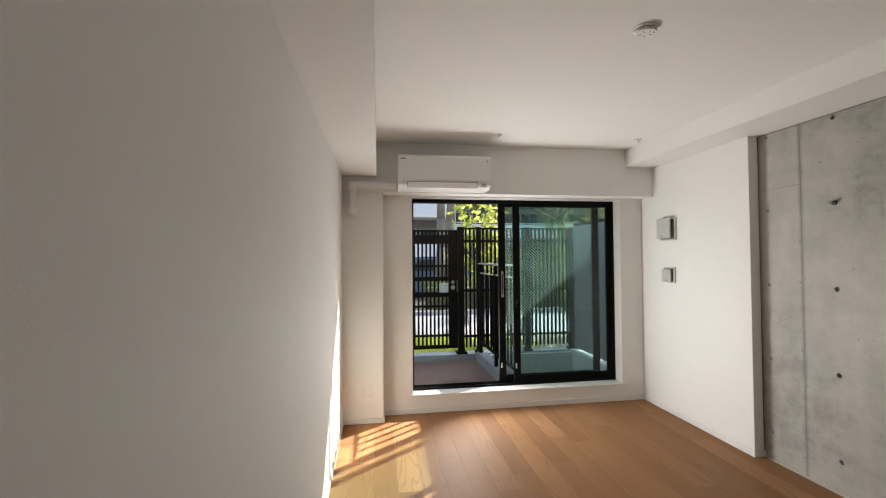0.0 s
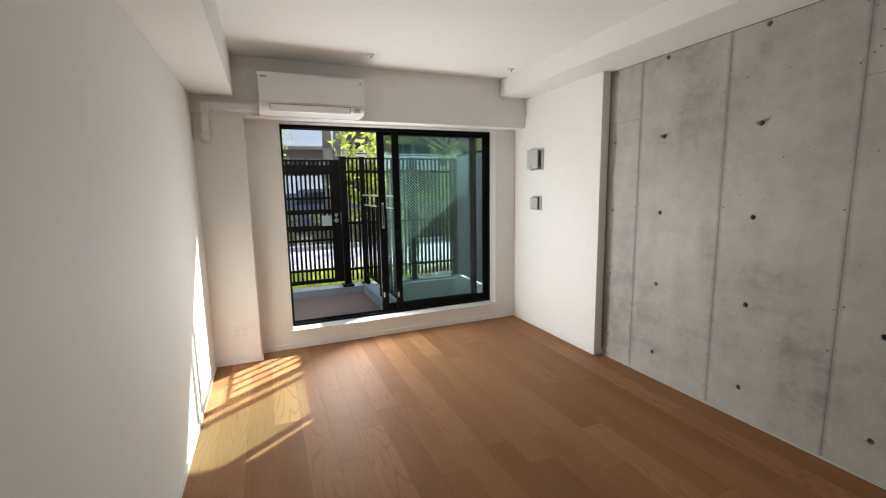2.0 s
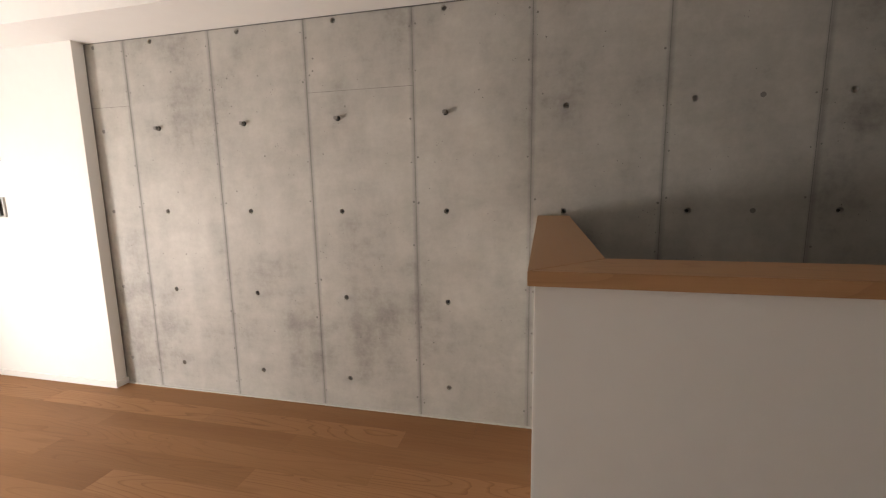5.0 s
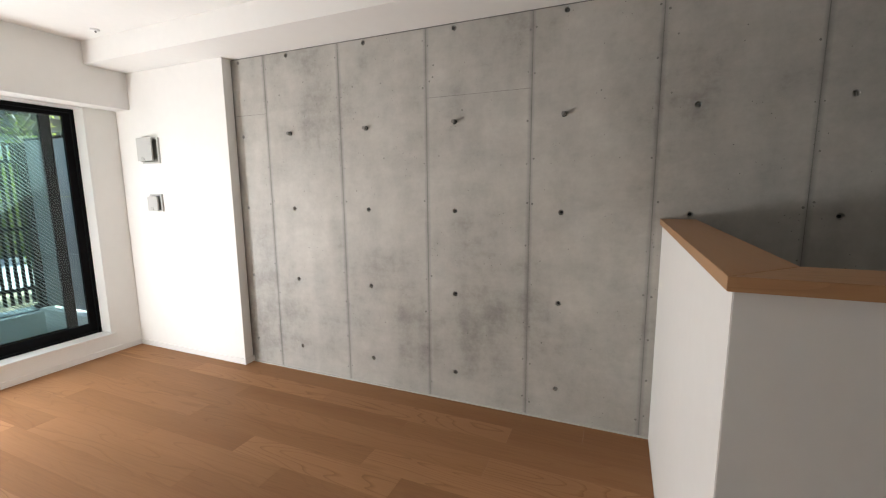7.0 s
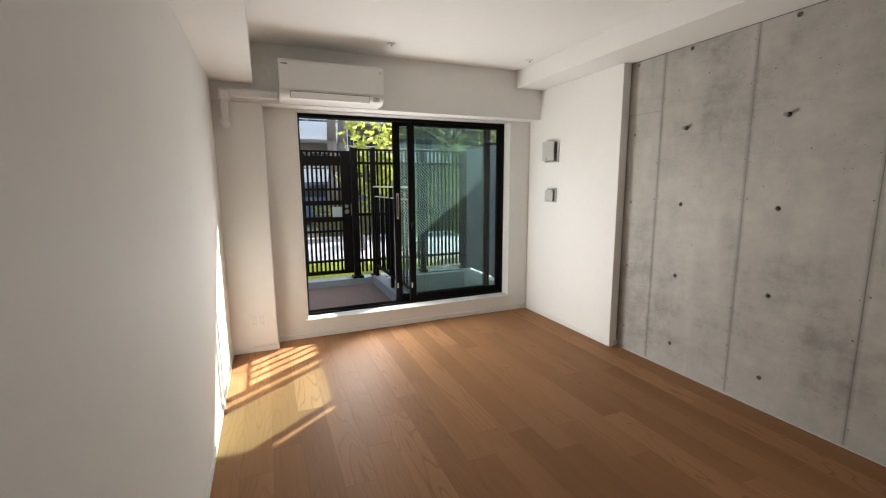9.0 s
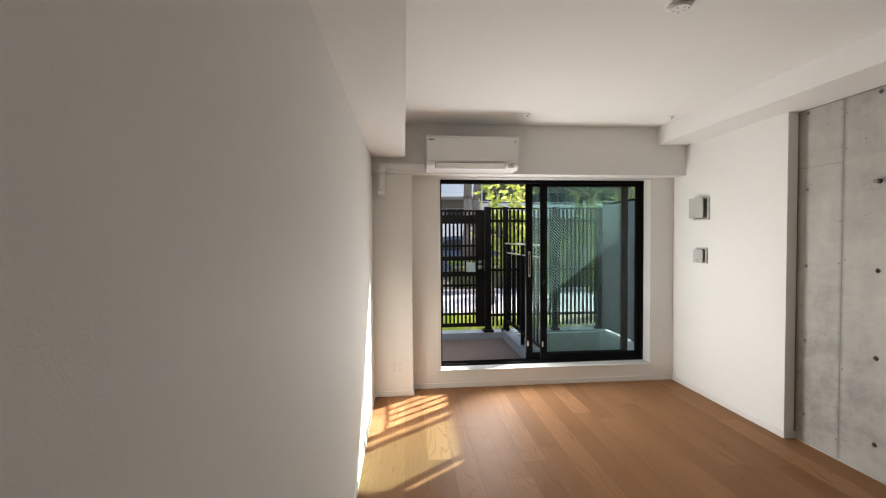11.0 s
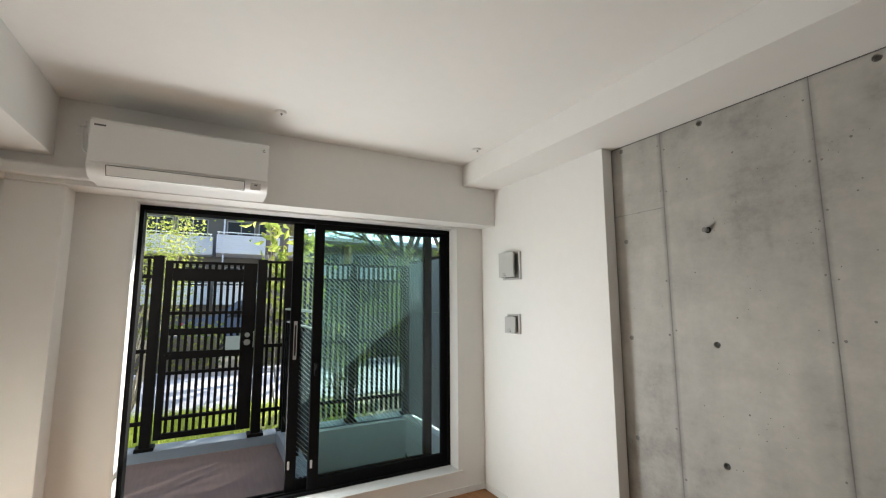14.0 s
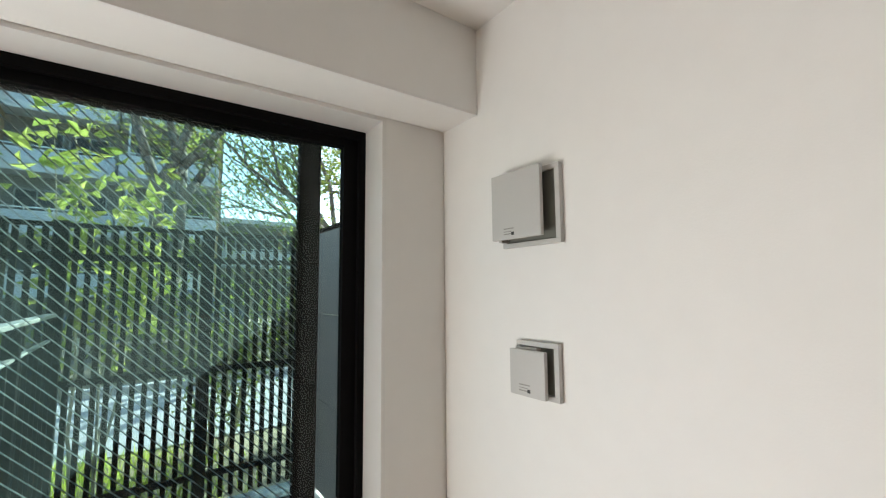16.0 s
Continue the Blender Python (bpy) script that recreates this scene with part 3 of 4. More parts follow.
# white reveal boards and the sill
for dims in ((WX0, NORTH - 0.001, WZ0 + 0.02, fx0, FY + 0.1, WZ1), (fx1, NORTH - 0.001, WZ0 + 0.02, WX1, FY + 0.1, WZ1), (fx0, NORTH - 0.001, fz1, fx1, FY + 0.1, WZ1)):
    cube("reveal", dims, PAINT, win, "white reveal board", 0.0012)
cube("window_sill", (WX0 - 0.012, NORTH - 0.014, WZ0, WX1 + 0.022, FY + 0.1, 0.1655), PAINT, win, "white sill board", 0.002)


def sash(x0, x1, y, stile, handle_x, lock, wired):
    """One sliding leaf with its stiles, rails, pane and pull; the outer one has wired glass."""
    leaf = new("sash")
    leaf.parent = win
    z0, z1 = fz0 + 0.012, fz1 - 0.014
    bm = bmesh.new()
    box(bm, x0, y, z0, x0 + stile, y + 0.030, z1, 0.002)
    box(bm, x1 - stile, y, z0, x1, y + 0.030, z1, 0.002)
    box(bm, x0 + stile, y, z0, x1 - stile, y + 0.030, z0 + 0.072, 0.002)
    box(bm, x0 + stile, y, z1 - 0.042, x1 - stile, y + 0.030, z1, 0.002)
    me = mesh_of("sash", bm, BLACKALU)
    ob = new("sash_frame", me)
    ob.parent = leaf
    gx0, gx1, gz0, gz1 = x0 + stile - 0.004, x1 - stile + 0.004, z0 + 0.068, z1 - 0.038
    cube("pane", (gx0, y + 0.012, gz0, gx1, y + 0.018, gz1), GLASS if wired else INNERGLASS, leaf, "wired tinted glass" if wired else "tinted glass")
    if wired:
        # parallel diagonal wires on the face of the pane
        bm = bmesh.new()
        w, h = gx1 - gx0, gz1 - gz0
        k = -h
        while k < w:
            s0, s1 = max(0.0, -k), min(h, w - k)
            if s1 - s0 > 0.01:
                rod(bm, (gx0 + k + s0, y + 0.0105, gz1 - s0), (gx0 + k + s1, y + 0.0105, gz1 - s1), 0.0015, n=4)
            k += 0.030
        tagged(part("glass_wire", bm, WIRE, leaf), kind="stuff")
    if handle_x:
        bm = bmesh.new()
        box(bm, handle_x - 0.011, y - 0.006, 1.005, handle_x + 0.011, y - 0.0005, 1.255, 0.003)
        part("pull", bm, STEEL, leaf, "slim steel pull")
        part("pull_recess", box(bmesh.new(), handle_x - 0.006, y - 0.0075, 1.03, handle_x + 0.006, y - 0.0062, 1.23), RUBBER, leaf)
    if lock:
        bm = box(bmesh.new(), lock - 0.012, y - 0.018, 0.90, lock + 0.012, y - 0.0005, 0.98, 0.004)
        rod(bm, (lock, y - 0.014, 0.94), (lock, y - 0.03, 0.975), 0.006)
        part("crescent_lock", bm, BLACKALU, leaf)
    bm = box(bmesh.new(), x0 + 0.012, y - 0.004, 0.32, x0 + 0.026, y - 0.0005, 0.37, 0.002)
    part("stopper", bm, GREYPLASTIC, leaf)
    return leaf


sash(1.570, 2.606, FY + 0.018, 0.064, None, 1.60, False)
sash(1.436, 2.482, FY + 0.060, 0.066, 1.468, None, True)

# ---- on the walls and ceiling ----
ac = thing("air_conditioner", "white wall-mounted air conditioner above the window", "air conditioner", (0.436, BEAM_Y, 1.958))
AW, AH, AD = 0.766, 0.278, 0.235


def extruded(profile, x0, x1, round_ends=0.0):
    """A closed outline in (y, z), drawn out along x."""
    bm = bmesh.new()
    a = [bm.verts.new((x0, y, z)) for y, z in profile]
    b = [bm.verts.new((x1, y, z)) for y, z in profile]
    bm.faces.new(a)
    bm.faces.new(b[::-1])
    n = len(profile)
    for i in range(n):
        bm.faces.new((a[i], a[(i + 1) % n], b[(i + 1) % n], b[i]))
    if round_ends:
        edges = [e for e in bm.edges if abs(e.verts[0].co.x - e.verts[1].co.x) < 1e-6]
        bmesh.ops.bevel(bm, geom=edges, offset=round_ends, segments=2, affect="EDGES")
    return bm


prof = [(-0.003, 0.0), (-0.13, 0.0)]
for i in range(9):
    a = i / 8
    prof.append((-0.13 - (AD - 0.135) * math.sin(a * math.pi / 2) ** 0.8, 0.05 * (1 - math.cos(a * math.pi / 2))))
prof += [(-AD, 0.08), (-AD + 0.002, 0.2), (-AD + 0.010, 0.262), (-AD + 0.022, AH - 0.004), (-AD + 0.04, AH), (-0.003, AH)]
part("body", extruded(prof, 0, AW, 0.004), PLASTIC, ac)
cube("front_panel", (0.004, -AD - 0.004, 0.064, AW - 0.004, -AD + 0.006, AH - 0.028), PLASTIC, ac, "", 0.003)
bm = box(bmesh.new(), 0.075, -0.004, -0.024, AW - 0.115, 0.003, 0.022, 0.0025)
lou = part("louver", bm, PLASTIC, ac, "closed air louver")
lou.location, lou.rotation_euler = (0, -0.2255, 0.031), (radians(28), 0, 0)
gap = part("louver_gap", box(bmesh.new(), 0.072, -0.0012, -0.0262, AW - 0.112, 0.004, 0.0242), DARKGAP, ac, "dark gap round the louver")
gap.location, gap.rotation_euler = (0, -0.2245, 0.031), (radians(28), 0, 0)
disp = part("display", box(bmesh.new(), AW - 0.085, -0.0015, -0.018, AW - 0.035, 0.002, 0.018, 0.001), GREYPLASTIC, ac, "small pale indicator field")
disp.location, disp.rotation_euler = (0, -0.2255, 0.032), (radians(28), 0, 0)
eye = part("sensor", box(bmesh.new(), AW - 0.066, -0.0025, 0.004, AW - 0.052, 0.001, 0.013), INK, ac, "dark sensor window")
eye.location, eye.rotation_euler = (0, -0.2255, 0.032), (radians(28), 0, 0)
cube("mark", (0.018, -AD - 0.0048, AH - 0.046, 0.062, -AD - 0.0035, AH - 0.038), INK, ac, "small dark maker's mark")
bm = bmesh.new()
box(bm, AW - 0.036, -AD - 0.0048, AH - 0.056, AW - 0.022, -AD - 0.0035, AH - 0.053)
box(bm, AW - 0.036, -AD - 0.0048, AH - 0.050, AW - 0.026, -AD - 0.0035, AH - 0.047)
box(bm, AW - 0.030, -AD - 0.0048, AH - 0.045, AW - 0.024, -AD - 0.0035, AH - 0.041)
part("mark", bm, INK, ac, "tiny dark printed mark")

duct = thing("pipe_cover", "white plastic pipe cover running down from the air conditioner", "pipe cover", (0.03, 3.76, 1.99))
part("run", box(bmesh.new(), 0.062, -0.066, -0.014, 0.404, -0.0205, 0.046, 0.014), PLASTIC, duct)
part("elbow", box(bmesh.new(), 0.000, -0.070, -0.042, 0.072, -0.0005, 0.0475, 0.020), PLASTIC, duct)
part("drop", box(bmesh.new(), 0.006, -0.064, -0.205, 0.058, -0.0005, -0.036, 0.016), PLASTIC, duct)
part("collar", box(bmesh.new(), 0.000, -0.070, -0.180, 0.064, -0.0005, -0.168, 0.004), PLASTIC, duct)
bm = bmesh.new()
bmesh.ops.create_uvsphere(bm, u_segments=20, v_segments=12, radius=0.036, matrix=Matrix.Translation((0.030, -0.034, -0.206)) @ Matrix.Diagonal((1.05, 0.95, 0.9, 1)))
part("end_cap", bm, PLASTIC, duct, "", True)

sock = thing("ac_socket", "white wall socket with a plug beside the air conditioner", "socket", (0.365, BEAM_Y, 2.255))
cube("plate", (-0.028, -0.007, -0.045, 0.028, 0.0, 0.045), PLASTIC, sock, "", 0.002)
cube("plug", (-0.014, -0.034, -0.01, 0.014, -0.0072, 0.022), PLASTIC, sock, "white plug", 0.004)
part("cord", rod(rod(bmesh.new(), (0, -0.03, -0.008), (0.008, -0.028, -0.12), 0.004), (0.008, -0.028, -0.12), (0.07, -0.03, -0.20), 0.004), PLASTIC, sock)

outlet = thing("wall_outlet", "white double wall outlet low on the pillar", "outlet", (0.178, 3.76, 0.262))
cube("plate", (-0.058, -0.006, -0.06, 0.058, 0.0, 0.06), PLASTIC, outlet, "", 0.002)
for x in (-0.027, 0.027):
    cube("insert", (x - 0.021, -0.0085, -0.048, x + 0.021, -0.0062, 0.048), PAINT, outlet, "", 0.001)
for x in (-0.036, -0.018, 0.018, 0.036):
    for z in (-0.028, 0.018):
        cube("slot", (x - 0.0018, -0.0092, z, x + 0.0018, -0.0086, z + 0.010), GREYPLASTIC, outlet)


def air_inlet(name, label, y, z, size, lift, low, high):
    """Square room air inlet: a base frame, a throat coloured dark for its shade and a cover that stands off it, slid
    open.
    """
    t = thing(name, label, "air vent", (PIL, y, z), "air inlets on the wall lining")
    s = size / 2
    bm = bmesh.new()
    for d in ((-s, -s, s, -s + 0.012), (-s, s - 0.012, s, s), (-s, -s + 0.012, -s + 0.014, s - 0.012), (s - 0.014, -s + 0.012, s, s - 0.012)):
        box(bm, -0.014, d[0], d[1], -0.0005, d[2], d[3], 0.001)
    part("base_frame", bm, GREYPLASTIC, t)
    cube("throat", (-0.006, -s + 0.014, -s + 0.012, -0.0008, s - 0.014, s - 0.012), THROAT, t, "throat behind the cover, coloured dark for its shade")
    sh = 0.020 * size / 0.19
    bm = box(bmesh.new(), -lift, -s + 0.012 + sh, -s + low, -lift + 0.012, s + sh * 0.4, s - high, 0.0025)
    cover = part("cover", bm, GREYPLASTIC, t, "pale grey cover plate slid open")
    bm = box(bmesh.new(), -lift + 0.0125, s - 0.016, -s + 0.014, -0.0146, s - 0.004, s - 0.014, 0.001)
    box(bm, -lift + 0.0125, -s + 0.06, s - 0.02, -0.0062, s - 0.017, s - 0.015)
    part("bracket", bm, GREYPLASTIC, t)
    y0 = s + sh * 0.4 - 0.03 * size / 0.13
    for i, (w, hh) in enumerate(((0.036, 0.003), (0.028, 0.002), (0.036, 0.003))):
        cube("label", (-lift - 0.0006, y0 - w, -s + low + 0.026 - i * 0.007, -lift - 0.0001, y0, -s + low + 0.026 - i * 0.007 + hh), GREYPRINT, cover, "small line of unreadable print")
    cube("slider", (-lift - 0.001, y0 - 0.037, -s + low + 0.010, -lift - 0.0001, y0 - 0.028, -s + low + 0.018), DARKGAP, cover, "tiny dark slider")
    return t


air_inlet("air_inlet", "large pale grey square air inlet with its cover open", 3.526, 1.630, 0.195, 0.046, 0.019, 0.001)
air_inlet("air_inlet", "small pale grey square air inlet with its cover open", 3.515, 1.226, 0.135, 0.034, 0.003, 0.020)

det = thing("smoke_detector", "white round smoke detector on the ceiling", "detector", (1.431, 1.783, CEIL))
part("base", rod(bmesh.new(), (0, 0, 0), (0, 0, -0.010), 0.052, 0.051, 40), PLASTIC, det)
# the ring's dark colour paints the shaded crescent of the slot
part("slot_ring", rod(bmesh.new(), (0, 0, -0.0102), (0, 0, -0.013), 0.044, 0.044, 40), INK, det, "slotted ring, coloured dark for the shade under the head")
part("head", rod(bmesh.new(), (0, 0, -0.0132), (0, 0, -0.024), 0.047, 0.041, 40), PLASTIC, det)
for i in range(5):
    a = i * 1.2566
    bm = box(bmesh.new(), -0.007, -0.0014, -0.0248, 0.007, 0.0014, -0.0241)
    bmesh.ops.transform(bm, verts=bm.verts, matrix=Matrix.Rotation(a, 4, "Z") @ Matrix.Translation((0.022, 0, 0)))
    part("vent", bm, INK, det)
part("lamp", rod(bmesh.new(), (0.026, -0.02, -0.0232), (0.026, -0.02, -0.0268), 0.003, n=10), INK, det)
for x, y in ((2.460, 3.390), (1.239, 3.405)):
    hook = thing("ceiling_hook", "small white ceiling anchor with a metal hook", "hook", (x, y, CEIL), "anchors on the ceiling")
    part("rose", rod(bmesh.new(), (0, 0, 0), (0, 0, -0.012), 0.029, 0.026, 28), PLASTIC, hook)
    # dark colour on the eye stands in for the shaded hole
    part("eye", rod(bmesh.new(), (0.002, -0.004, -0.0121), (0.003, -0.006, -0.020), 0.0055, 0.0045, 12), INK, hook, "small metal eye, coloured dark for the hole in the rose")

# ---- terrace ----
bm = bmesh.new()
box(bm, -0.9, 4.16, -0.3, 1.595, 5.79, -0.012)
deck = structure("floor_terrace", "grey-brown wood-look terrace floor", bm, DECK)
bm = bmesh.new()
box(bm, -0.9, 5.79, -0.3, 3.25, 6.0, 0.075, 0.004)
structure("kerb_front", "grey coated kerb under the fence", bm, KERBPAINT)
bm = bmesh.new()
box(bm, 1.60, 4.16, -0.3, 1.74, 5.79, 0.10, 0.004)
structure("kerb_side", "grey coated kerb under the guard rail", bm, KERBPAINT)
bm = bmesh.new()
box(bm, 2.96, 4.16, -0.3, 3.25, 5.79, 0.085, 0.004)
structure("kerb_east", "pale kerb along the light well", bm, WELLPAINT)
bm = bmesh.new()
box(bm, 1.74, 5.70, -2.7, 2.96, 5.79, 0.06)
box(bm, 1.62, 4.16, -2.7, 1.72, 5.70, -0.3)
box(bm, 2.98, 4.16, -2.7, 3.08, 5.70, -0.3)
box(bm, 1.74, 4.161, -2.7, 2.96, 4.2, -0.02)
box(bm, 1.6, 4.2, -2.8, 3.1, 5.8, -2.7)
structure("wall_well", "pale rendered light well beside the terrace", bm, WELLPAINT)
# outer face of the house and the slab above the window
bm = bmesh.new()
box(bm, -6, 4.161, 2.15, 9, 4.3, 9.0)
box(bm, -6, 4.161, -0.4, -0.9, 4.3, 2.15)
box(bm, 3.25, 4.161, -0.4, 9, 4.3, 2.15)
structure("wall_outer", "pale rendered outside wall of the house", bm, WELLPAINT)
bm = bmesh.new()
box(bm, -6, 4.3, 2.35, 9, 4.75, 2.5)
structure("eave", "pale concrete slab above the terrace", bm, WELLPAINT)
bm = bmesh.new()
box(bm, -1.0, 4.16, -0.3, -0.9, 6.0, 1.8)
structure("wall_terrace", "pale rendered wall closing the terrace", bm, WELLPAINT)

FENY = 5.86
PICK = 0.0575


def picket_mesh(z0, z1, w=0.026, d=0.018):
    return mesh_of("picket", box(bmesh.new(), -w / 2, -d / 2, z0, w / 2, d / 2, z1), FENCEALU)


def fence_bay(x0, x1):
    """Posts stand apart; a bay is four rails and a row of pickets."""
    bay = thing("fence", "dark bronze aluminium picket fence on the kerb", "fence", (x0, FENY, 0), "bays of the terrace fence")
    for z, h in ((0.31, 0.035), (0.94, 0.035), (1.62, 0.035), (1.795, 0.025)):
        cube("rail", (0, -0.032, z - h / 2, x1 - x0, -0.010, z + h / 2), FENCEALU, bay, "", 0.001)
    n = int((x1 - x0) / PICK)
    me = picket_mesh(0.15, 1.782)
    for i in range(n):
        ob = new("picket", me)
        ob.parent = bay
        ob.location = ((i + 0.5) * (x1 - x0) / n, 0, 0)
    return bay


def fence_post(x, w=0.065, z1=1.81):
    p = thing("fence_post", "dark bronze aluminium fence post with a base plate", "post", (x, FENY - 0.002, 0.075), "posts of the terrace fence")
    cube("post", (-w / 2, -w / 2, 0.008, w / 2, w / 2, z1 - 0.075), FENCEALU, p, "", 0.003)
    cube("base_plate", (-w * 0.85, -w * 0.85, 0.0, w * 0.85, w * 0.85, 0.03), FENCEALU, p, "", 0.004)
    cube("cap", (-w / 2 - 0.002, -w / 2 - 0.002, z1 - 0.0748, w / 2 + 0.002, w / 2 + 0.002, z1 - 0.068), FENCEALU, p)
    return p


for x in (-0.55, 0.505, 1.405, 1.660, 2.368, 3.025):
    fence_post(x, 0.085 if x in (0.505, 1.405) else 0.065)
for a, b in ((-0.9, -0.585), (-0.515, 0.460), (1.450, 1.625), (1.695, 2.333), (2.403, 2.990)):
    fence_bay(a, b)

gate = thing("garden_gate", "dark bronze aluminium picket gate, closed, with a round lock", "gate", (0.56, FENY, 0))
GW = 0.795
bm = bmesh.new()
box(bm, 0, -0.022, 0.15, 0.062, 0.022, 1.775, 0.002)
box(bm, GW - 0.125, -0.022, 0.15, GW, 0.022, 1.775, 0.002)
part("stile", bm, FENCEALU, gate)
for z0, z1 in ((0.15, 0.20), (0.315, 0.345), (0.715, 0.745), (0.855, 0.925), (1.075, 1.135), (1.265, 1.295), (1.585, 1.705), (1.750, 1.775)):
    cube("rail", (0.0625, -0.020, z0, GW - 0.1255, 0.020, z1), FENCEALU, gate, "", 0.001)
me = picket_mesh(0.20, 1.75, 0.026, 0.016)
n = 11
for i in range(n):
    ob = new("picket", me)
    ob.parent = gate
    ob.location = (0.0625 + (i + 0.5) * (GW - 0.188) / n, 0, 0)
cube("lock_cover", (GW - 0.245, -0.027, 0.955, GW - 0.1265, -0.0205, 1.05), FENCEALU, gate, "", 0.002)
cube("name_plate", (GW - 0.256, -0.031, 0.918, GW - 0.130, -0.0272, 1.050), FROST, gate, "ribbed translucent plate")
for z, r in ((0.984, 0.030), (1.055, 0.024)):
    lockp = part("knob", rod(rod(bmesh.new(), (GW - 0.065, -0.0222, z), (GW - 0.065, -0.034, z), r, r * 0.94, 24), (GW - 0.065, -0.034, z), (GW - 0.065, -0.062, z), r * 0.62, r * 0.55, 24), STEEL, gate, "round steel lock knob")
cube("latch_strip", (GW - 0.010, -0.026, 0.93, GW - 0.003, -0.0222, 1.09), STEEL, gate, "slim steel latch strip")

# guard rail between the terrace and the light well
guard = thing("guard_rail", "black guard rail with pale aluminium top bars beside the light well", "railing", (1.655, 4.22, 0.10))
gl_ = 1.55
for z in (1.20, 1.075):
    cube("top_bar", (-0.024 if z > 1.1 else -0.011, 0.0, z, 0.024 if z > 1.1 else 0.011, gl_, z + (0.018 if z > 1.1 else 0.012)), RAILTOP, guard, "pale aluminium bar", 0.003)
cube("lower_rail", (-0.014, 0, 0.13, 0.014, gl_, 0.16), BLACKALU, guard, "", 0.001)
for y in (0.03, gl_ / 2, gl_ - 0.03):
    cube("post", (-0.02, y - 0.02, 0, 0.02, y + 0.02, 1.1995), BLACKALU, guard, "", 0.002)
me = mesh_of("bar", box(bmesh.new(), -0.009, -0.009, 0.16, 0.009, 0.009, 1.075), BLACKALU)
for i in range(13):
    if i != 6:
        ob = new("bar", me)
        ob.parent = guard
        ob.location = (0, 0.03 + (i + 0.5) * (gl_ - 0.06) / 13, 0)

# solid screen at the side of the light well
screen = thing("side_screen", "dark grey board screen closing the side of the terrace", "screen", (3.06, 4.31, 0.085))
for z0, z1 in ((0.02, 0.60), (0.605, 1.18), (1.185, 1.745)):
    cube("board", (-0.012, 0, z0, 0.012, 1.5, z1), PANELGREY, screen, "", 0.002)
for y in (0.02, 0.75, 1.48):
    cube("post", (0.0125, y - 0.025, 0, 0.06, y + 0.025, 1.75), FENCEALU, screen)
cube("cap", (-0.02, 0, 1.7505, 0.065, 1.5, 1.775), FENCEALU, screen)

# ---- ground and street ----
bm = bmesh.new()
for (x0, y0, x1, y1) in ((-600, 6.0, 600, 900), (-600, -600, -6.0, 6.0), (9.0, -600, 600, 6.0), (-6.0, 4.3, -1.0, 6.0), (3.25, 4.3, 9.0, 6.0)):
    bm.faces.new([bm.verts.new(p) for p in ((x0, y0, -0.06), (x1, y0, -0.06), (x1, y1, -0.06), (x0, y1, -0.06))])
structure("ground", "dry planted soil outside the fence", bm, SOIL)
bm = box(bmesh.new(), -60, 7.75, -0.2, 60, 10.6, -0.045)
structure("pavement", "pale concrete roadway in full sun", bm, PAVE)
bm = box(bmesh.new(), -60, 14.6, -0.3, 60, 20.0, -0.05)
structure("road", "grey asphalt parking strip", bm, ASPHALT)
bm = box(bmesh.new(), -60, 10.6, -0.3, 60, 10.78, 0.06, 0.01)
structure("kerb_street", "pale concrete kerb of the street", bm, PAVE)

rng = random.Random(11)


def leaf_cloud(points, size, droop=0.3, seed=1):
    """Many small bent leaves, one at each place."""
    r = random.Random(seed)
    verts, faces = [], []
    for p in points:
        p = Vector(p)
        s = size * r.uniform(0.6, 1.3)
        a = Vector((r.gauss(0, 1), r.gauss(0, 1), r.gauss(0, 0.6) - droop)).normalized()
        b = a.cross(Vector((r.gauss(0, 1), r.gauss(0, 1), r.gauss(0, 1)))).normalized()
        c = a.cross(b) * 0.18 * s
        i = len(verts)
        verts += [p, p + a * s * 0.5 + b * s * 0.22 + c, p + a * s, p + a * s * 0.5 - b * s * 0.22 + c]
        faces += [(i, i + 1, i + 2), (i, i + 2, i + 3)]
    me = bpy.data.meshes.new("leaves")
    me.from_pydata([tuple(v) for v in verts], [], faces)
    return me


def leafy(name, points, size, material, parent, droop=0.3, seed=1, label=""):
    me = leaf_cloud(points, size, droop, seed)
    me.materials.append(material)
    ob = new(name, me)
    ob.parent = parent
    return tagged(ob, label, kind="stuff")


def grow(bm, rng, start, way, length, radius, depth, tips, spread=0.55):
    """A limb in bent pieces, forking as it rises."""
    p, d = Vector(start), Vector(way).normalized()
    n = 4
    for i in range(n):
        q = p + d * length / n
        r0, r1 = radius * (1 - 0.09 * i), radius * (1 - 0.09 * (i + 1))
        rod(bm, p, q, r0, r1, 8 if radius > 0.03 else 5)
        d = (d + Vector((rng.gauss(0, 0.12), rng.gauss(0, 0.12), rng.gauss(0.03, 0.06)))).normalized()
        p = q
        if depth <= 1:
            tips.append(tuple(p))
    if depth > 0:
        for _ in range(3 if depth > 1 else 2):
            e = (d + Vector((rng.gauss(0, spread), rng.gauss(0, spread), rng.gauss(0.1, 0.25)))).normalized()
            grow(bm, rng, p, e, length * rng.uniform(0.6, 0.8), radius * 0.6, depth - 1, tips, spread)


